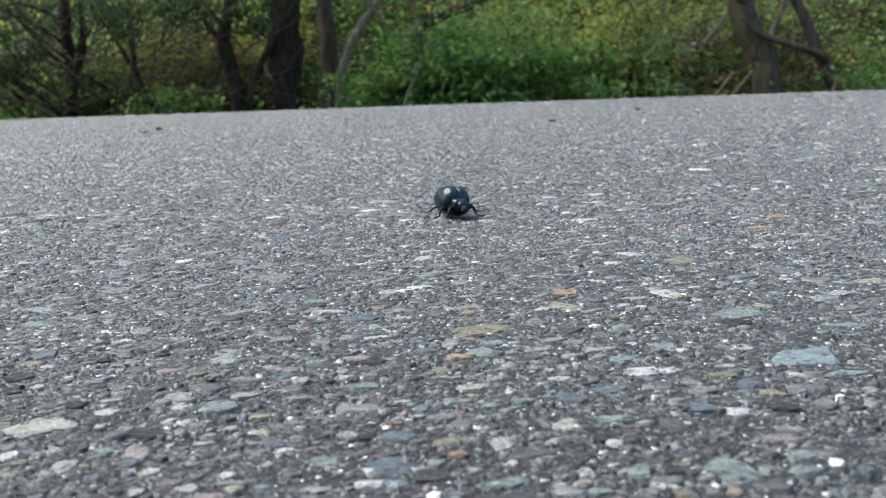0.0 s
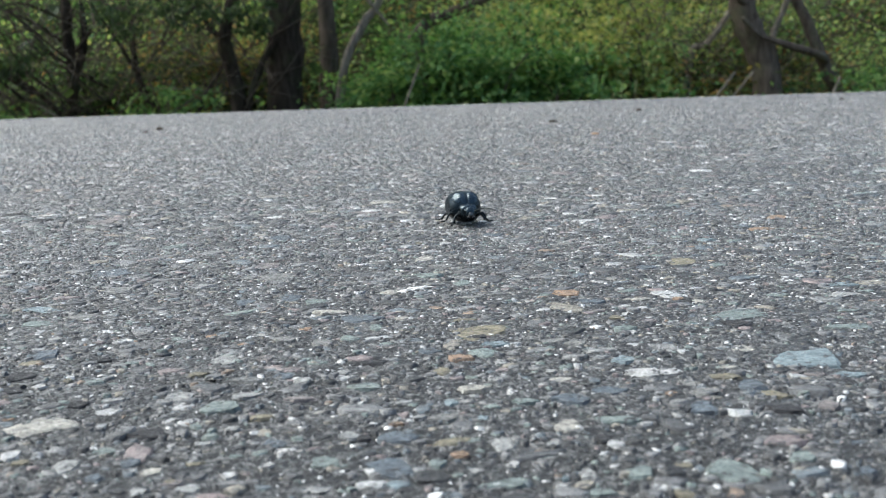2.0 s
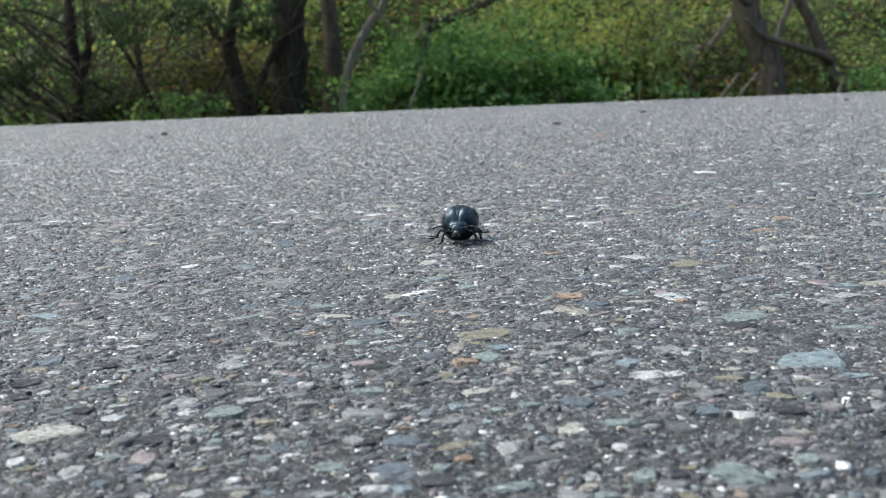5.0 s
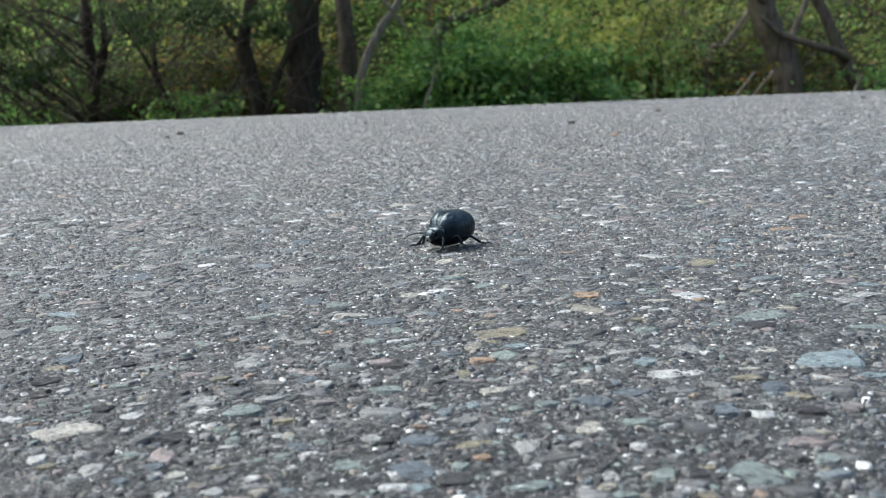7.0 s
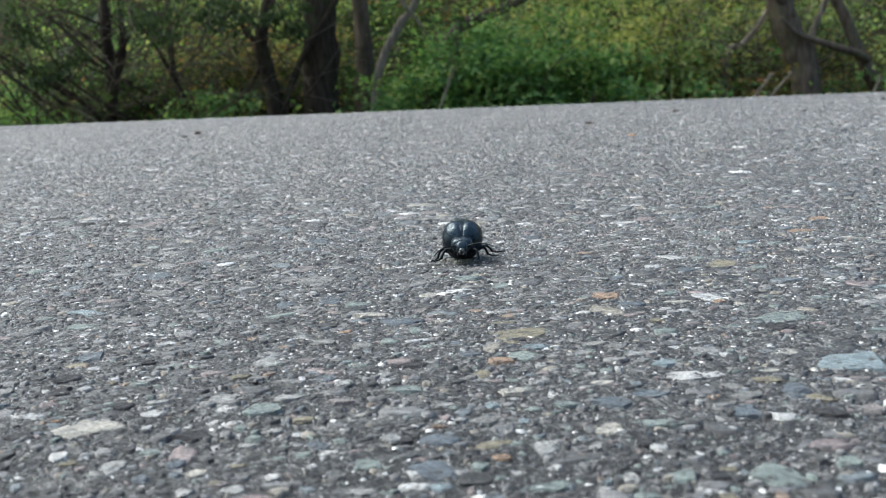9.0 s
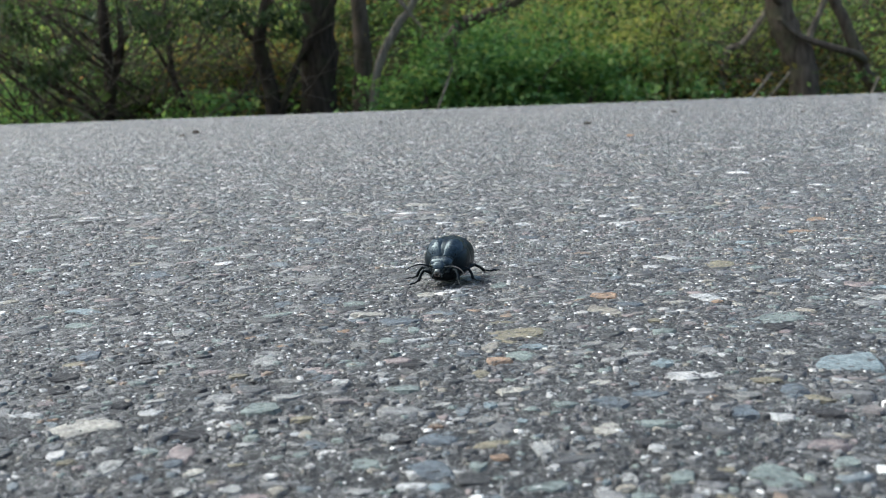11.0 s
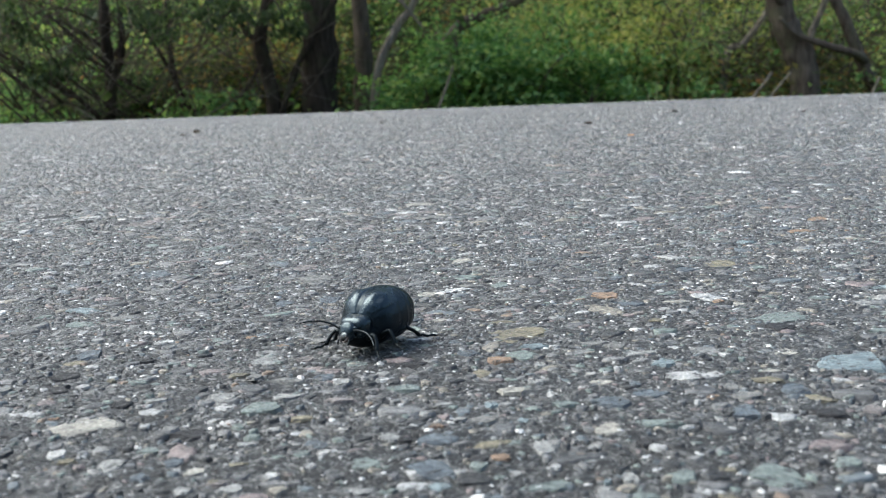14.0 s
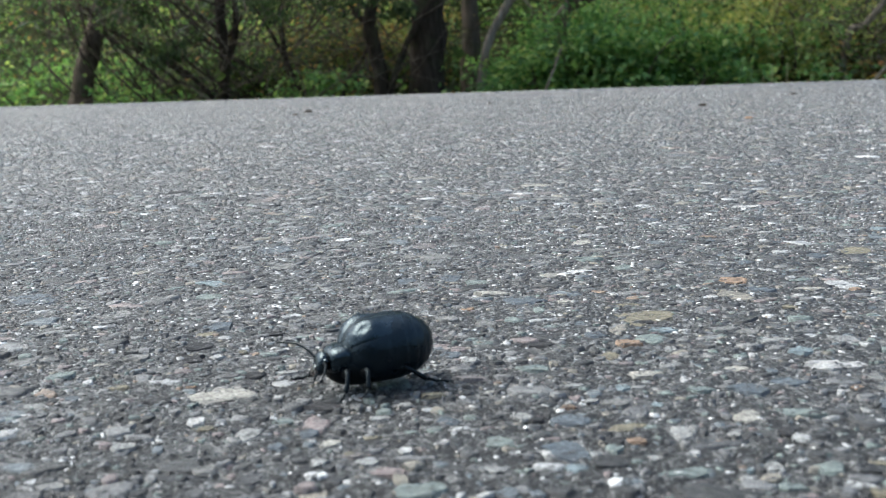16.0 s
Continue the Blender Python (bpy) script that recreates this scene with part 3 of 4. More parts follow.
def build_single_stones():
    rng = np.random.default_rng(21)
    shapes = {}
    for kind, material in list(STONE_COLOURS.items()) + [("own", STONE_OWN)]:
        shapes[kind] = []
        for k in range(5 if kind != "own" else 8):
            me = unit_stone(len(shapes) * 20 + k)
            me.materials.append(material)
            shapes[kind].append(me)
    placed = [(kind, x / 1000, y / 1000, w / 1000, d / 1000) for kind, rows in NOTABLE.items() for x, y, w, d in rows]
    taken = np.array([p[1:4] for p in placed])
    x, y = scatter(rng, 0.09, 0.24, 0.0088)
    size = rng.uniform(0.0022, 0.0045, len(x))
    order = np.argsort(np.hypot(x + 0.01, y))
    for i in order:
        if len(placed) >= 300:
            break
        if (np.hypot(x[i] - taken[:, 0], y[i] - taken[:, 1]) > 0.5 * taken[:, 2] + 0.4 * size[i]).all():
            placed.append(("own", x[i], y[i], size[i], size[i] * rng.uniform(0.5, 0.9)))
    for kind, px, py, w, d in placed:
        ob = new("stone", shapes[kind][rng.integers(len(shapes[kind]))])
        ob.parent = road
        lift = rng.uniform(-0.00012, 0.00010)
        ob.matrix_basis = pose(px, py, lift, rng.normal(0, 2), rng.normal(0, 2), rng.normal(0, 9) + 180 * rng.integers(2)) @ Matrix.Diagonal((w * 1.08, d * 1.08, min(max(w, 0.003), 0.006) * 0.42, 1))


build_single_stones()

# ---------------------------------------------------------------- ground and hillside
def ground_height(x, y):
    low = -0.26 + 0 * y
    # the second term adds an unseen bank behind the camera
    bank = np.clip(y - 6.9, 0, None) + np.clip(-6.5 - y, 0, None)
    rise = 0.50 * bank ** 1.05
    rise = np.where(bank > 14, 0.50 * 14 ** 1.05 + (bank - 14) * 0.12, rise)
    lumps = 0.07 * np.sin(1.7 * x + 0.8 * y) + 0.05 * np.sin(3.1 * x - 1.9 * y + 1.0)
    return low + np.minimum(rise, 14) + lumps * np.clip((np.abs(y) - 5.9) / 1.5, 0, 1)


def build_ground():
    xs = np.concatenate([[-2000, -600, -200, -80], np.linspace(-40, -8, 9), np.linspace(-7, 7, 57), np.linspace(8, 40, 9), [80, 200, 600, 2000]])
    ys = np.concatenate([[-2000, -500, -120, -60, -40, -25, -18, -12, -9, -6.5, -4], np.linspace(0, 5, 4), np.linspace(5.5, 14, 35), np.linspace(15, 40, 12), [60, 120, 400, 2000]])
    X, Y = np.meshgrid(xs, ys)
    Z = ground_height(X, Y)
    nx, ny = len(xs), len(ys)
    faces = [(j * nx + i, j * nx + i + 1, (j + 1) * nx + i + 1, (j + 1) * nx + i) for j in range(ny - 1) for i in range(nx - 1)]
    ob = mesh_from("ground", np.stack([X, Y, Z], -1).reshape(-1, 3).tolist(), faces, SOIL, smooth=True)
    return tagged(ob, "leaf-littered earth bank rising behind the road", "ground", kind="structure")


ground = build_ground()


def leaf_mesh(name, centres, sizes, rng, material, parent=None, droop=0.35):
    """Many small folded leaves, one at each centre."""
    n = len(centres)
    yaw, tip = rng.uniform(0, math.tau, n), rng.normal(-droop, 0.45, n)
    way = np.stack([np.cos(yaw) * np.cos(tip), np.sin(yaw) * np.cos(tip), np.sin(tip)], -1)
    side = np.stack([-np.sin(yaw), np.cos(yaw), rng.normal(0, 0.35, n)], -1)
    up = np.cross(way, side)
    s = sizes[:, None]
    wide = rng.uniform(0.26, 0.42, n)[:, None]
    v = np.stack([centres - way * s * 0.5, centres + side * s * wide + up * s * 0.10 - way * s * 0.08, centres + way * s * 0.5, centres - side * s * wide + up * s * 0.10 - way * s * 0.08], 1).reshape(-1, 3)
    base = np.arange(n)[:, None] * 4
    tris = np.concatenate([base + np.array([[0, 2, 1]]), base + np.array([[0, 3, 2]])])
    return mesh_from(name, v.tolist(), tris.tolist(), material, parent)


def clumped(rng, centre, spread, n, clumps):
    """Points gathered in clumps round a centre."""
    hubs = np.array(centre) + rng.normal(0, 1, (clumps, 3)) * np.array(spread)
    return hubs[rng.integers(0, clumps, n)] + rng.normal(0, 1, (n, 3)) * np.array(spread) * 0.34


def tree(label, line, width, material, limbs=(), leaf=LEAF_DARK, crown=(0, 0), seed=0, foot=True, sprays=()):
    """line: points of the trunk's lower part; it goes on upwards from there to a crown."""
    rng = np.random.default_rng(seed)
    pts = [Vector(p) for p in line]
    base = pts[0].copy()
    if foot:
        z = float(ground_height(np.array(base.x), np.array(base.y))) - 0.06
        way = pts[0] - pts[1]
        base = pts[0] + way * min(max((pts[0].z - z) / max(-way.z, 0.05), 0.1), 3.0)
        pts.insert(0, base)
    rise = (pts[-1] - pts[-2]).normalized()
    if crown[0]:
        head = pts[-1]
        for k in range(1, 5):
            rise = (rise + Vector((rng.normal(0, 0.10), rng.normal(0, 0.10), 0.35))).normalized()
            head = head + rise * crown[0] / 4
            pts.append(head.copy())
    full = smooth_line(pts, 7)
    root = new("tree")
    root.location = (base.x, base.y, base.z)
    tagged(root, label, "tree", group="roadside trees")
    off = root.location.copy()
    bm = bmesh.new()
    radii = [0.5 * width * (1.18 if i < 2 else 1.0) * (1 - 0.62 * (i / len(full)) ** 1.4 * (1 if crown[0] else 0.5)) for i in range(len(full))]
    tube(bm, [p - off for p in full], radii, 14, 0.22, seed * 3.1)
    part("trunk", bm, material, root)
    for k, (lpts, lw) in enumerate(limbs):
        bm = bmesh.new()
        fl = smooth_line(lpts, 6)
        tube(bm, [p - off for p in fl], [0.5 * lw * (1 - 0.55 * i / len(fl)) for i in range(len(fl))], 9, 0.2, seed + k)
        part("limb", bm, material, root)
    for k, (sx, sy, sz, wide, tall) in enumerate(sprays):
        centre = Vector((sx, sy, sz)) - off
        near = min(full, key=lambda p: (p - off - centre).length) - off
        bm = bmesh.new()
        fl = smooth_line([near, near.lerp(centre, 0.5) + Vector((0, 0, 0.10)), centre], 4)
        tube(bm, fl, [0.010 * (1 - 0.6 * i / len(fl)) for i in range(len(fl))], 6)
        part("branch", bm, material, root)
        leaf_mesh("foliage", clumped(rng, centre, (wide, 0.12, tall), 420, 14), rng.uniform(0.02, 0.05, 420), rng, leaf, root, 0.9)
    if crown[0]:
        top = pts[-1]
        for k in range(5):
            start = full[int(len(full) * rng.uniform(0.62, 0.95))]
            end = start + Vector((rng.normal(0, 0.9), rng.normal(0, 0.9), rng.uniform(0.3, 1.0)))
            bm = bmesh.new()
            fl = smooth_line([start, start.lerp(end, 0.5) + Vector((0, 0, 0.15)), end], 4)
            tube(bm, [p - off for p in fl], [0.16 * width * (1 - 0.7 * i / len(fl)) for i in range(len(fl))], 6, 0.1, k)
            part("limb", bm, material, root)
        n = crown[1] if base.x < -1.5 else crown[1] // 5
        centres = clumped(rng, top - off + Vector((0, 0, 0.9)), (1.3, 1.2, 1.1), n, 40)
        leaf_mesh("crown", centres, rng.uniform(0.10, 0.20, n), rng, leaf, root)
    return root


GREY_TREE = "young tree with a pale grey leaning trunk by the road"
DARK_TREE = "young tree with dark rough bark by the road"
tree("stout tree with dark brown bark by the road", [(-1.01, 6.5, -0.14), (-0.985, 6.5, 0.25), (-0.97, 6.5, 0.62)], 0.245, BARK_DARK, crown=(3.2, 1500), leaf=LEAF_DARK, seed=1)
tree("thin dark sapling leaning beside a stout trunk", [(-1.24, 6.4, -0.11), (-1.20, 6.4, 0.02), (-1.10, 6.4, 0.25), (-0.87, 6.4, 0.59)], 0.048, BARK_DARK, crown=(1.6, 350), seed=2)
tree("dark crooked tree with a knee in its trunk", [(-1.28, 6.4, -0.10), (-1.29, 6.4, 0.09), (-1.335, 6.4, 0.30), (-1.34, 6.4, 0.40), (-1.28, 6.4, 0.60)], 0.10, BARK_DARK,
     limbs=[([(-1.34, 6.4, 0.38), (-1.42, 6.4, 0.43), (-1.50, 6.4, 0.60)], 0.05)], crown=(2.2, 700), seed=3, sprays=((-1.50, 6.1, 0.50, 0.12, 0.06), (-1.12, 6.1, 0.46, 0.08, 0.06)))
tree("straight young tree with brownish grey bark", [(-0.82, 7.2, -0.15), (-0.79, 7.2, 0.26), (-0.80, 7.2, 0.65)], 0.14, BARK_BROWN, crown=(3.0, 900), seed=4)
tree(GREY_TREE, [(-0.68, 6.6, -0.11), (-0.62, 6.6, 0.21), (-0.49, 6.6, 0.45), (-0.39, 6.6, 0.58)], 0.062, BARK_GREY,
     limbs=[([(-0.50, 6.58, 0.66), (-0.44, 6.58, 0.56), (-0.33, 6.58, 0.42)], 0.034)], crown=(2.2, 600), seed=5)
tree("leaning tree whose grey-brown trunk slants over a bush", [(-0.40, 7.15, -0.13), (-0.30, 7.15, 0.18), (-0.125, 7.15, 0.44), (0.03, 7.15, 0.515), (0.32, 7.15, 0.63)], 0.095, BARK_BROWN, crown=(2.4, 700), seed=6)
tree("stout leaning tree with grey-brown bark", [(2.08, 6.6, -0.14), (2.05, 6.6, 0.11), (1.95, 6.6, 0.32), (1.90, 6.6, 0.50)], 0.20, BARK_BROWN,
     limbs=[([(1.95, 6.58, 0.45), (1.84, 6.5, 0.52), (1.70, 6.5, 0.66)], 0.06)], crown=(3.0, 1300), seed=7)
tree("slender brown tree leaning away from the road", [(2.56, 6.7, -0.11), (2.43, 6.7, 0.16), (2.34, 6.7, 0.38), (2.28, 6.7, 0.49)], 0.085, BARK_BROWN,
     limbs=[([(2.47, 6.68, 0.10), (2.36, 6.55, 0.145), (2.18, 6.5, 0.20), (1.99, 6.48, 0.27), (1.86, 6.45, 0.38)], 0.06)], crown=(2.4, 700), seed=8)
tree(GREY_TREE, [(1.62, 6.9, -0.08), (1.66, 6.9, 0.20), (1.76, 6.9, 0.25), (1.94, 6.9, 0.50)], 0.05, BARK_GREY, crown=(1.5, 300), seed=9)
tree(GREY_TREE, [(2.10, 6.9, -0.10), (2.20, 6.9, 0.29), (2.29, 6.9, 0.51)], 0.05, BARK_GREY, crown=(1.5, 300), seed=10)
tree("many-stemmed dark tree among undergrowth", [(-2.41, 6.6, -0.09), (-2.37, 6.6, 0.16), (-2.38, 6.6, 0.45), (-2.37, 6.6, 0.66)], 0.085, BARK_DARK,
     limbs=[([(-2.38, 6.6, 0.13), (-2.28, 6.6, 0.37), (-2.27, 6.6, 0.70), (-2.2, 6.6, 1.0)], 0.055), ([(-2.43, 6.5, -0.06), (-2.59, 6.5, 0.10), (-2.79, 6.5, 0.25), (-3.1, 6.5, 0.4)], 0.034),
            ([(-2.40, 6.55, 0.40), (-2.52, 6.5, 0.50), (-2.68, 6.5, 0.58)], 0.03), ([(-2.3, 6.5, 0.33), (-2.2, 6.5, 0.45), (-2.12, 6.5, 0.62)], 0.026)], crown=(2.2, 800), seed=11, sprays=((-2.75, 6.1, 0.52, 0.16, 0.07), (-2.62, 6.2, 0.22, 0.10, 0.06), (-1.95, 6.1, 0.50, 0.14, 0.07)))
tree(DARK_TREE, [(-1.90, 6.8, -0.08), (-2.00, 6.8, 0.11), (-2.03, 6.8, 0.37), (-2.02, 6.8, 0.66)], 0.045, BARK_DARK,
     limbs=[([(-1.87, 6.5, 0.04), (-2.0, 6.5, 0.32), (-2.17, 6.5, 0.61)], 0.03)], crown=(1.6, 350), seed=12)
tree("leaning tree with dark grey bark beside the road", [(-3.38, 6.5, -0.09), (-3.26, 6.5, 0.28), (-3.13, 6.5, 0.60)], 0.155, BARK_BROWN, crown=(2.8, 1100), seed=13)
tree(DARK_TREE, [(-1.57, 6.5, -0.10), (-1.50, 6.5, 0.05), (-1.38, 6.5, 0.23), (-1.33, 6.5, 0.5)], 0.026, BARK_DARK, crown=(0.8, 160), seed=14)
tree(DARK_TREE, [(-2.64, 6.5, -0.07), (-2.80, 6.5, 0.09), (-3.0, 6.5, 0.25)], 0.032, BARK_DARK, crown=(0.8, 160), seed=15)


def unseen_woods():
    """Trunkless leaf masses out of view, added to block sky and darken reflections."""
    rng = np.random.default_rng(99)
    n = 5000
    hubs = np.stack([rng.uniform(-16, 16, 160), rng.uniform(11, 20, 160), np.zeros(160)], -1)
    hubs[:, 2] = ground_height(hubs[:, 0], hubs[:, 1]) + rng.uniform(3.0, 8.0, 160)
    pts = hubs[rng.integers(0, 160, n)] + rng.normal(0, 1, (n, 3)) * np.array((0.9, 0.9, 0.7))
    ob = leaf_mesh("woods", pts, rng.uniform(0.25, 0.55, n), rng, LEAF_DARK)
    tagged(ob, "unseen leaf canopy added up the bank to block sky", "woods", kind="stuff")
    # a second unseen mass on the other side of the road, behind the camera
    hubs = np.stack([rng.uniform(-18, 18, 260), rng.uniform(-13, -8, 260), rng.uniform(0.2, 5.5, 260)], -1)
    pts = hubs[rng.integers(0, 260, n)] + rng.normal(0, 1, (n, 3)) * np.array((0.7, 0.7, 0.6))
    pts[:, 2] = np.maximum(pts[:, 2], ground_height(pts[:, 0], pts[:, 1]) + 0.1)
    ob = leaf_mesh("woods", pts, rng.uniform(0.3, 0.6, n), rng, LEAF_DARK)
    tagged(ob, "unseen leaf wall added across the road to block low sky", "woods", kind="stuff")


unseen_woods()

# ---------------------------------------------------------------- shrubs and undergrowth
def shrub(label, x, y, wide, high, count, leaf, seed, big=0.050):
    count *= 2
    rng = np.random.default_rng(seed)
    z = float(ground_height(np.array(x), np.array(y)))
    root = new("shrub")
    root.location = (x, y, z)
    tagged(root, label, "shrub", group="roadside shrubs")
    for k in range(5):
        bm = bmesh.new()
        end = Vector((rng.normal(0, wide * 0.4), rng.normal(0, wide * 0.25), high * rng.uniform(0.6, 0.95)))
        line = smooth_line([(0, 0, -0.05), end * 0.5 + Vector((rng.normal(0, 0.04), 0, 0.05)), end], 4)
        tube(bm, line, [0.009 * (1 - 0.6 * i / len(line)) for i in range(len(line))], 5)
        part("stem", bm, BARK_BROWN, root)
    hubs = np.stack([rng.normal(0, wide * 0.5, 30), rng.normal(0, wide * 0.35, 30), high * rng.uniform(0.1, 1.0, 30)], -1)
    pts = hubs[rng.integers(0, 30, count)] + rng.normal(0, 1, (count, 3)) * np.array((wide * 0.16, wide * 0.16, high * 0.12))
    pts[:, 2] = np.abs(pts[:, 2]) + 0.01
    leaf_mesh("foliage", pts, rng.uniform(0.55, 1.15, count) * big, rng, leaf, root)
    return root


LUSH = "dense leafy green bush at the road's edge"
for k, (x, y, wide, high, count, leaf) in enumerate((
        (0.05, 6.5, 0.45, 0.42, 900, LEAF_GREEN), (0.45, 6.6, 0.45, 0.50, 900, LEAF_GREEN), (0.85, 6.7, 0.45, 0.45, 800, LEAF_GREEN), (-0.25, 6.6, 0.35, 0.36, 600, LEAF_GREEN),
        (1.20, 6.9, 0.40, 0.45, 600, LEAF_FRESH), (0.65, 7.3, 0.6, 0.55, 800, LEAF_FRESH), (0.2, 7.4, 0.5, 0.5, 700, LEAF_GREEN), (-0.45, 6.9, 0.3, 0.5, 500, LEAF_GREEN), (-0.56, 6.3, 0.16, 0.24, 260, LEAF_GREEN),
        (-0.12, 6.70, 0.28, 0.74, 700, LEAF_GREEN), (0.18, 6.70, 0.30, 0.68, 600, LEAF_GREEN), (-0.12, 6.45, 0.30, 0.56, 900, LEAF_GREEN), (0.30, 6.35, 0.40, 0.50, 900, LEAF_GREEN), (0.72, 6.4, 0.40, 0.40, 700, LEAF_GREEN), (-0.30, 6.35, 0.22, 0.40, 500, LEAF_GREEN),
        (0.90, 6.85, 0.36, 0.66, 380, LEAF_YELLOW_SUNLIT), (1.25, 6.75, 0.34, 0.56, 320, LEAF_FRESH), (1.40, 7.3, 0.32, 0.66, 300, LEAF_YELLOW_SUNLIT))):
    shrub(LUSH, x, y, wide, high, count, leaf, 40 + k)
for k, (x, y, wide, high, count, leaf) in enumerate((
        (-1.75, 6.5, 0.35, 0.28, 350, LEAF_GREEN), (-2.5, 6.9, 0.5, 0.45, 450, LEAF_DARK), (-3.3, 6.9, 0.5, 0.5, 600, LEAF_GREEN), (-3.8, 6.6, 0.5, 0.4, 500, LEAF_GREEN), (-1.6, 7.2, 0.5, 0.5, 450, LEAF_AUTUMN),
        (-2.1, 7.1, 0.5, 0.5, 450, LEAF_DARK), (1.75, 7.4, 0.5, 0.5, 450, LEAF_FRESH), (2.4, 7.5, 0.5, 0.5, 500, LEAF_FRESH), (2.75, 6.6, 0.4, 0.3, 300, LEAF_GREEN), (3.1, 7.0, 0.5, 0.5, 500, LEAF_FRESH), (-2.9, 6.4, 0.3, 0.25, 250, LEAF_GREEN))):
    shrub("loose shrub with green and yellowing leaves", x, y, wide, high, count, leaf, 60 + k)


def undergrowth(name, label, x0, x1, y0, y1, count, high, leaf, seed, big=0.052):
    count *= 2
    rng = np.random.default_rng(seed)
    hubs = count // 22
    hx, hy = rng.uniform(x0, x1, hubs), rng.uniform(y0, y1, hubs)
    pick = rng.integers(0, hubs, count)
    x, y = hx[pick] + rng.normal(0, 0.09, count), hy[pick] + rng.normal(0, 0.09, count)
    z = ground_height(x, y) + 0.015 + high * np.abs(rng.normal(0, 0.5, count)) * rng.uniform(0.3, 1, hubs)[pick]
    ob = leaf_mesh(name, np.stack([x, y, z], -1), rng.uniform(0.5, 1.2, count) * big, rng, leaf)
    return tagged(ob, label, "undergrowth", kind="stuff")


undergrowth("undergrowth", "low green plants covering the bank", -5.5, 5.0, 6.2, 11.5, 12000, 0.30, LEAF_GREEN, 81)
undergrowth("undergrowth", "yellowing low plants on the bank", -5.5, 5.0, 6.6, 11.5, 5000, 0.32, LEAF_AUTUMN, 82)
undergrowth("undergrowth", "bright fresh plants on the bank", -5.5, 5.0, 6.8, 11.5, 5000, 0.34, LEAF_FRESH, 83)
# on these two stretches lighter leaf colour stands in for sun
undergrowth("undergrowth", "sunlit yellow-green plants on the bank", 0.2, 4.5, 7.4, 10.0, 5000, 0.45, LEAF_FRESH, 86)
undergrowth("undergrowth", "yellow leafed plants in the sun", 0.7, 2.3, 7.6, 9.5, 1800, 0.45, LEAF_YELLOW_SUNLIT, 87)
# the thicket's shade is put into its dark leaf colour
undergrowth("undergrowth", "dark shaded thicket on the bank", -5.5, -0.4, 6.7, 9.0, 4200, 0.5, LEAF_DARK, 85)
undergrowth("undergrowth", "rusty and yellow plants under the trees", -2.3, -1.0, 6.9, 8.2, 1500, 0.5, LEAF_AUTUMN, 88)
undergrowth("undergrowth", "light olive plants behind the trunks", -2.6, -1.0, 7.3, 9.0, 2600, 0.8, LEAF_FRESH, 90)
undergrowth("undergrowth", "brown withered plants round the leaning trees", 1.2, 2.7, 6.6, 7.6, 1500, 0.42, LEAF_AUTUMN, 89)
# shade low on the bank, again by darker leaf colour
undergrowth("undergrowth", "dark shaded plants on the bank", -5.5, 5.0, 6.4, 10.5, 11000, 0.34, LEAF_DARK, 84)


def twigs(label, count, seed, spans, thin, thick, material, lean=None):
    """A tangle of bare twigs and vines."""
    rng = np.random.default_rng(seed)
    bm = bmesh.new()
    for _ in range(count):
        x0, x1 = spans[rng.integers(len(spans))]
        p = Vector((rng.uniform(x0, x1), rng.uniform(6.2, 7.3) if x1 < 0 else rng.uniform(6.75, 7.6), rng.uniform(-0.2, 0.7)))
        way = Vector((rng.normal(0, 1), rng.normal(0, 0.3), rng.normal(0.4, 0.6))).normalized() * rng.uniform(0.25, 0.9)
        if lean:
            p.y, p.z = rng.uniform(6.05, 6.5), rng.uniform(-0.25, 0.3)
            way = Vector((lean + rng.normal(0, 0.35), rng.normal(0, 0.15), rng.uniform(0.4, 1.0))).normalized() * rng.uniform(0.4, 1.1)
        mid = p + way * 0.5 + Vector((rng.normal(0, 0.06), 0, rng.normal(0, 0.06)))
        line = smooth_line([p, mid, p + way], 4)
        r = rng.uniform(thin, thick)
        tube(bm, line, [r * (1 - 0.6 * i / len(line)) for i in range(len(line))], 4)
    return tagged(part("brushwood", bm, material), label, "brushwood", kind="stuff")


twigs("tangle of thin bare twigs under the trees", 430, 5, ((-3.6, -0.9), (-3.6, -0.9), (1.2, 3.2)), 0.0025, 0.0075, BARK_BROWN)
twigs("dry greyish brown twigs and vines", 310, 6, ((-3.6, -1.2), (1.3, 2.6), (1.3, 2.6)), 0.0015, 0.0045, DEAD_WOOD)

twigs("slanting thin dark branches of the thicket", 30, 8, ((-3.7, -1.8), (-3.0, -2.0)), 0.004, 0.011, BARK_DARK, -0.8)
twigs("dark twigs leaning towards the road", 14, 9, ((-3.3, -1.2),), 0.003, 0.008, BARK_BROWN, 0.6)


def stick(label, a, b, width, material, name="stick", category="stick"):
    a, b = Vector(a), Vector(b)
    bm = bmesh.new()
    line = smooth_line([a, a.lerp(b, 0.5) + Vector((0.01, 0, 0.012)), b], 5)
    tube(bm, [p - a for p in line], [0.5 * width * (1 - 0.4 * i / len(line)) for i in range(len(line))], 8, 0.2, a.x)
    ob = part(name, bm, material)
    ob.location = a
    return tagged(ob, label, category)


def down(x, y):
    return float(ground_height(np.array(x), np.array(y))) - 0.02


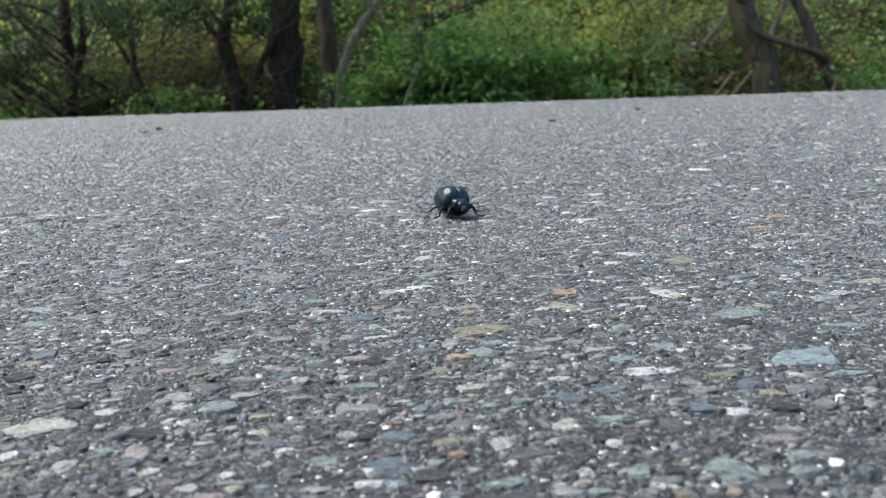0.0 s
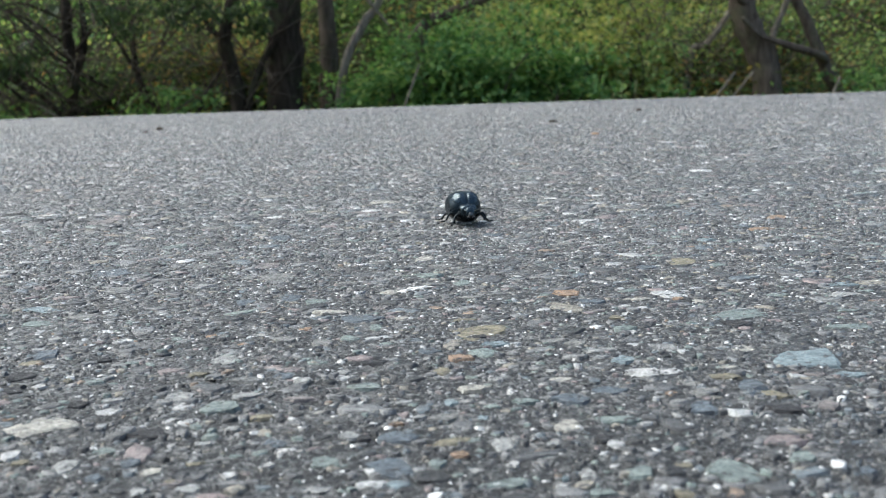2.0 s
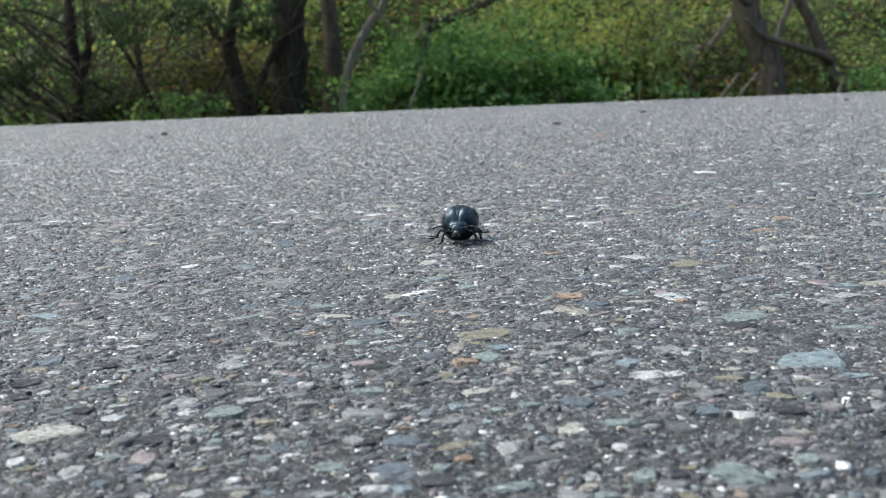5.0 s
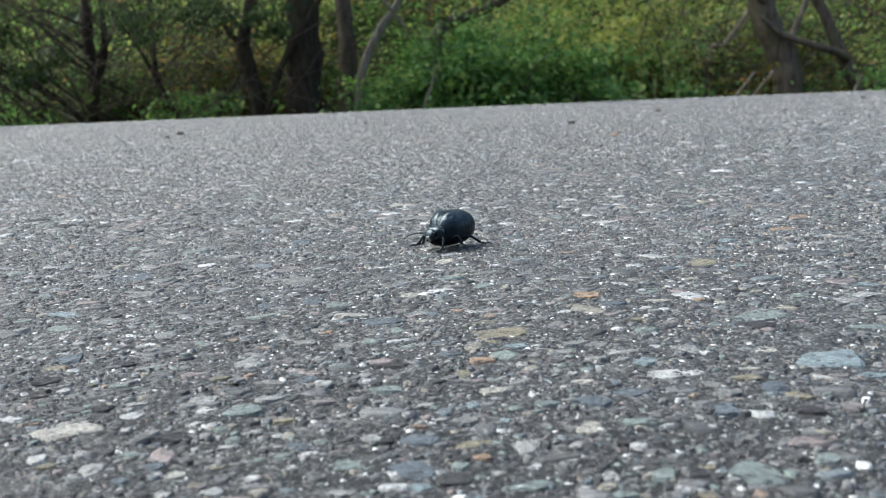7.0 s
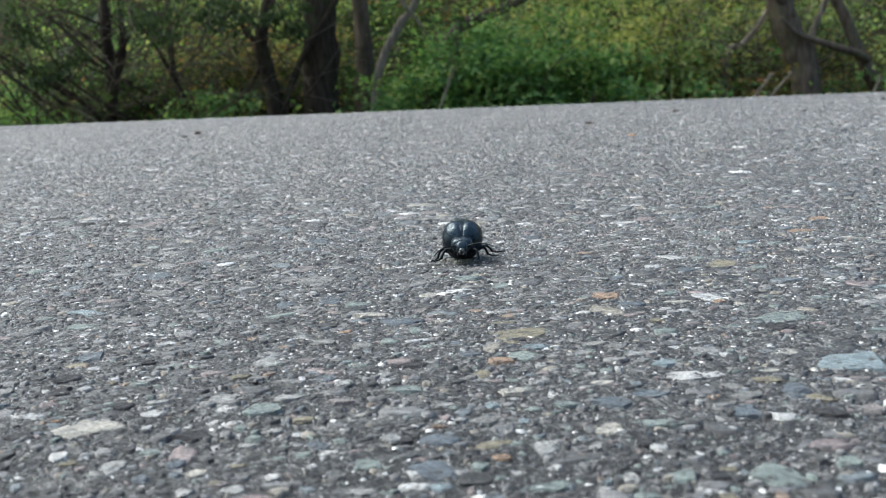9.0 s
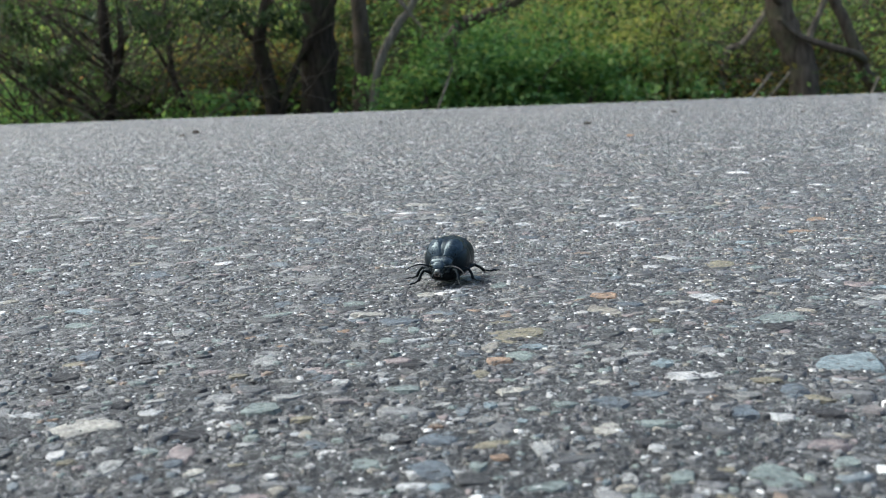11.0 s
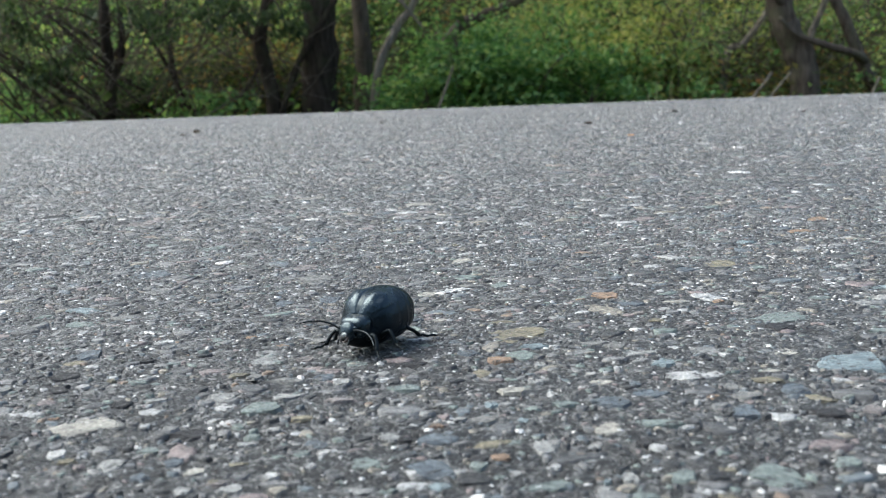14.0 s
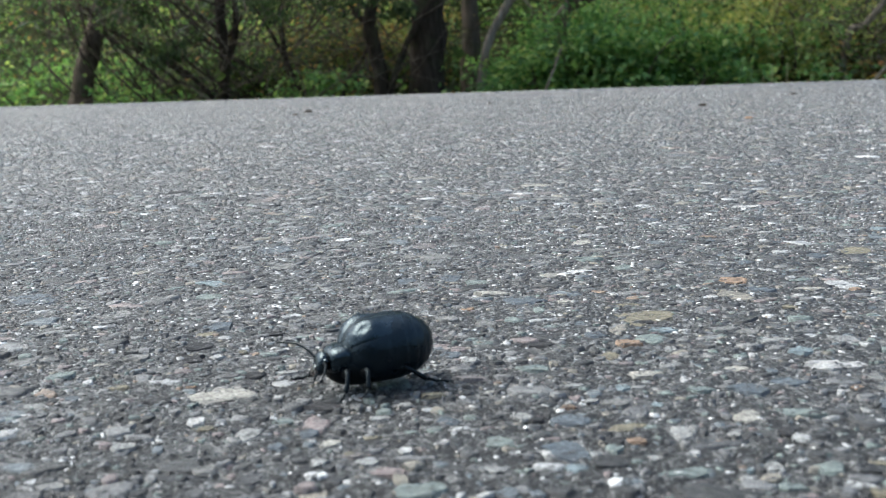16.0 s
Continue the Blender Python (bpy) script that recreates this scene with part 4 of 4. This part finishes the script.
for a, b, w in (((1.50, 6.2), (1.75, 6.2, 0.05), 0.02), ((1.62, 6.25), (1.86, 6.2, 0.05), 0.02), ((-2.2, 6.3), (-2.5, 6.3, 0.02), 0.022), ((2.30, 6.3), (2.42, 6.3, 0.0), 0.025), ((-0.33, 6.15), (-0.14, 6.15, 0.17), 0.020)):
    stick("bleached dead branch leaning in the verge", (*a, down(*a)), b, w, DEAD_WOOD, "dead_branch", "branch")
for x, h in ((0.98, 0.30), (1.06, 0.31), (0.93, 0.24), (1.30, 0.22)):
    stick("dry straw-coloured grass stalk at the verge", (x, 5.9, down(x, 5.9)), (x + 0.04, 5.9, down(x, 5.9) + h), 0.009, STRAW, "grass_stalk", "grass")


# ---------------------------------------------------------------- bits lying on the road
def clod(label, name, x, y, w, material, seed, tall=0.34):
    rng = np.random.default_rng(seed)
    bm = bmesh.new()
    bmesh.ops.create_icosphere(bm, subdivisions=2, radius=0.5)
    for v in bm.verts:
        v.co *= 1 + 0.28 * noise.noise(v.co * 2.3 + Vector((seed, 0, 0)))
        v.co = Vector((v.co.x * w, v.co.y * w * 0.7, max(v.co.z, -0.35) * w * tall))
    ob = part(name, bm, material, smooth=False)
    ob.matrix_basis = pose(x, y, float(road_height(np.array(x), np.array(y))) + 0.3 * w * tall, 0, 0, rng.uniform(0, 180))
    return tagged(ob, label, name)


for k, (x, y, w) in enumerate(((-0.370, 1.325, 0.014), (-0.364, 1.24, 0.008), (-0.479, 1.569, 0.005), (0.116, 1.106, 0.009), (0.259, 1.370, 0.009), (-0.138, 1.43, 0.007), (-0.040, 1.364, 0.006), (0.374, 1.197, 0.007), (0.59, 1.527, 0.008))):
    clod("small dark clod of earth lying on the asphalt", "clod", x, y, w, BARK_DARK, k + 1)
for k, (x, y, w) in enumerate(((0.728, 1.80, 0.008), (0.827, 1.84, 0.009))):
    clod("small pale pebble near the road's crown", "pebble", x, y, w, STONE_COLOURS["pale"], k + 31)
clod("small orange leaf scrap lying on the asphalt", "leaf_scrap", 0.1218, 0.837, 0.0065, stone_material("dry_orange_leaf", (0.27, 0.155, 0.080), tarred=0.7, grainy=0.4, shine=0.2), 51, 0.24)


# ---------------------------------------------------------------- beetle, in millimetres; its head points to -y
def mm(bm):
    bmesh.ops.scale(bm, vec=(0.001,) * 3, verts=bm.verts)
    return bm


def lathe(bm, stations, sides=28, power=2.0):
    """Rings along y: (y, z of the middle, half width, half height)."""
    rings = []
    for y, z, a, b in stations:
        ring = []
        for k in range(sides):
            t = math.tau * k / sides
            c, s = math.cos(t), math.sin(t)
            ring.append(bm.verts.new((a * math.copysign(abs(c) ** (2 / power), c), y, z + b * math.copysign(abs(s) ** (2 / power), s))))
        rings.append(ring)
    for p, q in zip(rings, rings[1:]):
        for k in range(sides):
            bm.faces.new((p[k], q[k], q[(k + 1) % sides], p[(k + 1) % sides]))
    bm.faces.new(rings[0])
    bm.faces.new(list(reversed(rings[-1])))


def body_half(y):
    """Half width, half height and middle height of the swollen body at y."""
    t = max(-1.0, min(1.0, y / (6.9 if y < 0 else 7.5)))
    r = (1 - abs(t) ** (4.2 if t < 0 else 2.4)) ** 0.5
    wide = 5.4 * r * (1.0 + 0.03 * t)
    tall = 4.85 * ((1 - abs(t) ** 3.0) ** 0.5 if t < 0 else r)
    return max(wide, 0.05), max(tall, 0.05), 5.25 - 0.25 * (1 - t) * (0.5 if t < 0 else 0.5)


def build_abdomen(beetle):
    bm = bmesh.new()
    stations = []
    edges = (-1.0, 1.6, 3.4, 4.9, 6.1)
    for i in range(61):
        y = -6.8 + 14.2 * i / 60
        w, h, z = body_half(y)
        groove = 0.0
        for e in edges:
            d = y - e
            if -0.5 < d < 0.9:
                groove = max(groove, 0.10 * math.exp(-abs(d) * 4.5))
        lip = 0.05 * ((y * 0.62) % 1.0) if y > 1.0 else 0.0
        stations.append((y, z, w - groove + lip, h - groove + lip))
    lathe(bm, stations, 40, 2.2)
    return part("abdomen", mm(bm), ABDOMEN, beetle, "dull black swollen abdomen with ringed segments")


def build_elytron(beetle, side):
    """A short domed wing case: outer skin, inner skin and rim."""
    bm = bmesh.new()
    nu, nv = 22, 16
    skins = []
    for lift in (0.16, -0.02):
        grid = []
        for i in range(nu + 1):
            u = i / nu
            row = []
            for j in range(nv + 1):
                v = j / nv
                y_end = 5.4 - 2.6 * max(0.0, v - 0.5) ** 1.4 * 2.2 - 1.6 * max(0.0, 0.30 - v) * 1.6
                y = -6.72 + (y_end + 6.72) * u ** 1.5
                w, h, z = body_half(y)
                ang = math.radians(90 - 1.5 - 62 * v)
                bulge = lift * (1 - 0.75 * u * u)
                if lift > 0.1:
                    shoulder = math.exp(-((y + 4.1) / 2.0) ** 2) * math.exp(-((v - 0.47) / 0.28) ** 2)
                    dent = math.exp(-((y + 4.3) / 0.85) ** 2) * math.exp(-((v - 0.50) / 0.15) ** 2)
                    keel = max(0.0, v - 0.84) / 0.16
                    seam = math.exp(-(v / 0.09) ** 2) * (0.55 if y < 0 else 0.35)
                    edge = math.exp(-((1 - u) / 0.06) ** 2) * 0.16
                    bulge += 0.90 * shoulder - 0.70 * dent - seam * 0.85 - edge - 0.42 * keel ** 1.5
                x = math.cos(ang) * (w + bulge)
                row.append(bm.verts.new((side * (x + 0.03), y - (0.18 if u == 0 and lift > 0.1 else 0), z + math.sin(ang) * (h + bulge))))
            grid.append(row)
        skins.append(grid)
    outer, inner = skins
    for i in range(nu):
        for j in range(nv):
            bm.faces.new((outer[i][j], outer[i + 1][j], outer[i + 1][j + 1], outer[i][j + 1]))
            bm.faces.new((inner[i][j], inner[i][j + 1], inner[i + 1][j + 1], inner[i + 1][j]))
    rim = [(i, 0) for i in range(nu)] + [(nu, j) for j in range(nv)] + [(i, nv) for i in range(nu, 0, -1)] + [(0, j) for j in range(nv, 0, -1)]
    for (a, b), (c, d) in zip(rim, rim[1:] + rim[:1]):
        bm.faces.new((outer[a][b], inner[a][b], inner[c][d], outer[c][d]))
    bmesh.ops.recalc_face_normals(bm, faces=bm.faces)
    return part("elytron", mm(bm), ELYTRA, beetle, "blue-black glossy wing case")


def build_beetle():
    beetle = new("beetle")
    tagged(beetle, "blue-black oil beetle with swollen abdomen walking on asphalt", "beetle")
    build_abdomen(beetle)
    build_elytron(beetle, 1)
    build_elytron(beetle, -1)
    bm = bmesh.new()
    lathe(bm, [(-5.75, 4.55, 2.2, 1.4), (-6.00, 4.62, 2.7, 1.80), (-6.35, 4.62, 2.86, 1.95), (-7.10, 4.55, 2.84, 1.97), (-7.90, 4.45, 2.72, 1.92), (-8.55, 4.35, 2.50, 1.80), (-8.95, 4.25, 2.10, 1.55), (-9.20, 4.20, 1.35, 1.00)], 36, 3.0)
    part("pronotum", mm(bm), PRONOTUM, beetle, "smooth blue-black pronotum")
    bm = bmesh.new()
    lathe(bm, [(-1.20, 3.00, 3.0, 2.2), (-3.60, 2.85, 4.0, 2.35), (-5.60, 2.85, 3.7, 2.35), (-7.20, 2.90, 2.75, 2.15), (-8.40, 3.10, 2.0, 1.75), (-9.00, 3.30, 1.4, 1.25)], 24, 2.8)
    part("thorax", mm(bm), CHITIN, beetle)
    bm = bmesh.new()
    lathe(bm, [(-8.80, 4.45, 0.75, 0.6), (-9.05, 4.50, 0.95, 0.85), (-9.30, 4.50, 1.40, 1.30), (-9.70, 4.35, 1.58, 1.55), (-10.20, 4.00, 1.52, 1.52), (-10.60, 3.65, 1.2, 1.15), (-10.90, 3.30, 0.75, 0.65)], 24, 2.4)
    head = part("head", mm(bm), PRONOTUM, beetle, "rounded blue-black head bent downwards")
    bm = bmesh.new()
    lathe(bm, [(-10.55, 3.95, 0.5, 0.25), (-10.85, 3.80, 0.72, 0.40), (-11.10, 3.50, 0.66, 0.38), (-11.25, 3.25, 0.42, 0.22)], 16, 2.4)
    part("upper_lip", mm(bm), LIP_HIGHLIGHT, head, "glossy upper lip lightened to carry a highlight")
    for side in (-1, 1):
        bm = bmesh.new()
        bmesh.ops.create_uvsphere(bm, u_segments=12, v_segments=8, radius=0.42)
        bmesh.ops.translate(bm, vec=(side * 1.45, -9.65, 4.75), verts=bm.verts)
        part("eye", mm(bm), EYE, head)
        bm = bmesh.new()
        tube(bm, smooth_line([(side * 0.6, -10.75, 3.3), (side * 0.55, -11.10, 2.8), (side * 0.15, -11.25, 2.5)], 4), [0.34, 0.33, 0.31, 0.29, 0.26, 0.22, 0.18, 0.14, 0.1], 8)
        part("mandible", mm(bm), MOUTH, head, "brownish mandible")
        bm = bmesh.new()
        tube(bm, smooth_line([(side * 0.85, -10.65, 3.2), (side * 1.1, -11.20, 2.7), (side * 1.05, -11.40, 2.1)], 3), [0.16, 0.16, 0.15, 0.15, 0.17, 0.18, 0.14], 7)
        part("palp", mm(bm), LEG, head)
    return beetle


ANTENNA_ROOT = {1: (1.25, -10.0, 4.45), -1: (-1.25, -10.0, 4.45)}


def build_antenna(beetle, side):
    """Beaded feeler, built from its root outwards."""
    bm = bmesh.new()
    line = smooth_line([(0, 0, 0), (side * 1.6, -0.9, 0.6), (side * 3.2, -1.9, 0.8), (side * 4.6, -3.2, 0.5), (side * 5.6, -4.6, 0.0)], 8)
    radii = [0.19 * (1 - 0.35 * i / len(line)) * (1.18 if i % 2 else 0.86) for i in range(len(line))]
    tube(bm, line, radii, 8)
    ob = part("antenna", mm(bm), LEG, beetle, "thin beaded black feeler")
    ob.location = [c / 1000 for c in ANTENNA_ROOT[side]]
    return ob


LEG_PLAN = {     # root, knee, ankle, toe on the side of +x
    "front": ((1.7, -7.0, 2.2), (3.9, -8.1, 3.3), (4.9, -9.3, 0.9), (6.2, -11.2, 0.35)),
    "middle": ((2.6, -4.8, 1.9), (5.4, -4.6, 3.2), (6.6, -5.0, 0.8), (8.6, -6.0, 0.35)),
    "hind": ((2.8, -3.4, 1.9), (5.4, 0.4, 2.9), (6.6, 3.4, 0.8), (8.8, 5.8, 0.35)),
}


def build_leg(beetle, which, side):
    root, knee, ankle, toe = (Vector((side * p[0], p[1], p[2])) for p in LEG_PLAN[which])
    knee, ankle, toe = knee - root, ankle - root, toe - root
    bm = bmesh.new()
    tube(bm, smooth_line([(0, 0, 0), knee * 0.5 + Vector((0, 0, 0.25)), knee], 5), [0.5, 0.56, 0.62, 0.66, 0.67, 0.66, 0.62, 0.57, 0.5, 0.44, 0.36], 10)
    leg = part("leg", mm(bm), LEG, beetle)
    leg.location = root / 1000
    bm = bmesh.new()
    tube(bm, smooth_line([knee + Vector((0, 0, 0.12)), knee.lerp(ankle, 0.5) + Vector((side * 0.2, 0, 0.15)), ankle], 5), [0.33, 0.35, 0.35, 0.34, 0.33, 0.33, 0.34, 0.35, 0.37, 0.39, 0.33], 9)
    part("tibia", mm(bm), LEG, leg)
    bm = bmesh.new()
    line = [ankle.lerp(toe, k / 10) + Vector((0, 0, 0.10 * math.sin(k))) for k in range(11)]
    tube(bm, line, [0.25 if k % 2 else 0.18 for k in range(11)], 7)
    for turn in (-0.5, 0.5):
        way = (toe - ankle).normalized()
        hook = toe + Vector((way.x - turn * way.y, way.y + turn * way.x, -0.15)) * 0.7
        tube(bm, [toe, toe.lerp(hook, 0.6) + Vector((0, 0, 0.12)), hook], [0.12, 0.09, 0.04], 5)
    part("tarsus", mm(bm), LEG, leg)
    return leg


beetle = build_beetle()
antennae = {side: build_antenna(beetle, side) for side in (1, -1)}
legs = {(which, side): build_leg(beetle, which, side) for which in LEG_PLAN for side in (1, -1)}

# seconds, place across and ahead in millimetres, heading in degrees (0 faces the camera's way, positive to +x)
BEETLE_ROWS = [
    (0.0, 1.3, 343.6, 22), (0.5, 2.6, 338.1, 20), (1.0, 3.3, 333.4, 17), (1.5, 3.9, 330.9, 13), (2.0, 4.4, 328.1, 13), (2.5, 5.0, 325.9, 5),
    (3.0, 5.3, 323.7, 0), (3.5, 4.8, 317.7, 0), (6.0, -1.0, 289.2, -19), (6.5, -3.1, 287.9, -28), (7.0, -4.9, 286.6, -38), (7.5, -6.1, 283.1, -25),
    (8.0, -6.8, 278.8, -10), (8.5, -6.8, 273.1, -4), (9.0, -6.8, 265.9, 0), (9.2, -6.8, 261.8, -2), (11.3, -10.1, 229.5, -20), (11.5, -11.2, 224.4, -25),
    (12.0, -12.9, 216.0, -25), (12.5, -14.8, 205.8, -22), (13.0, -16.7, 196.8, -23), (13.5, -18.5, 187.0, -21), (14.0, -20.1, 176.8, -28), (14.5, -23.1, 167.1, -32),
    (15.0, -26.5, 159.7, -41), (15.2, -28.1, 156.3, -43), (15.4, -29.6, 153.2, -47), (15.6, -31.5, 150.1, -50), (15.8, -33.4, 146.6, -52), (16.0, -35.1, 141.8, -54),
]


def motions():
    times = [r[0] for r in BEETLE_ROWS]
    walk(beetle, [(t, pose(x / 1000, y / 1000, 0.0006, 0, 0, h)) for t, x, y, h in BEETLE_ROWS])
    # the legs step in two alternating threes, as far as the body travels
    fine = [k / 10 for k in range(161)]
    xs, ys = (np.interp(fine, times, [r[i] for r in BEETLE_ROWS]) for i in (1, 2))
    way = np.concatenate([[0], np.cumsum(np.hypot(np.diff(xs), np.diff(ys)))])
    phase = way / 9.0 + np.array(fine) * 0.35
    for (which, side), leg in legs.items():
        root = [c / 1000 for c in LEG_PLAN[which][0]]
        root[0] *= side
        shift = 0.0 if (which == "middle") == (side > 0) else 0.5
        rows = []
        for t, p in zip(fine, phase):
            a = math.tau * (p + shift)
            swing, lift = (19 if which == "front" else 13) * math.sin(a), 9 * max(0.0, math.cos(a))
            rows.append((t, pose(*root, 0, -side * lift, side * swing)))
        walk(leg, rows)
    for side, feeler in antennae.items():
        root = [c / 1000 for c in ANTENNA_ROOT[side]]
        walk(feeler, [(t, pose(*root, 10 * math.sin(3.1 * t + side), 12 * side * math.sin(2.3 * t + 1.1 * side), 16 * math.sin(2.7 * t + 2 * side))) for t in fine[::2]])


motions()
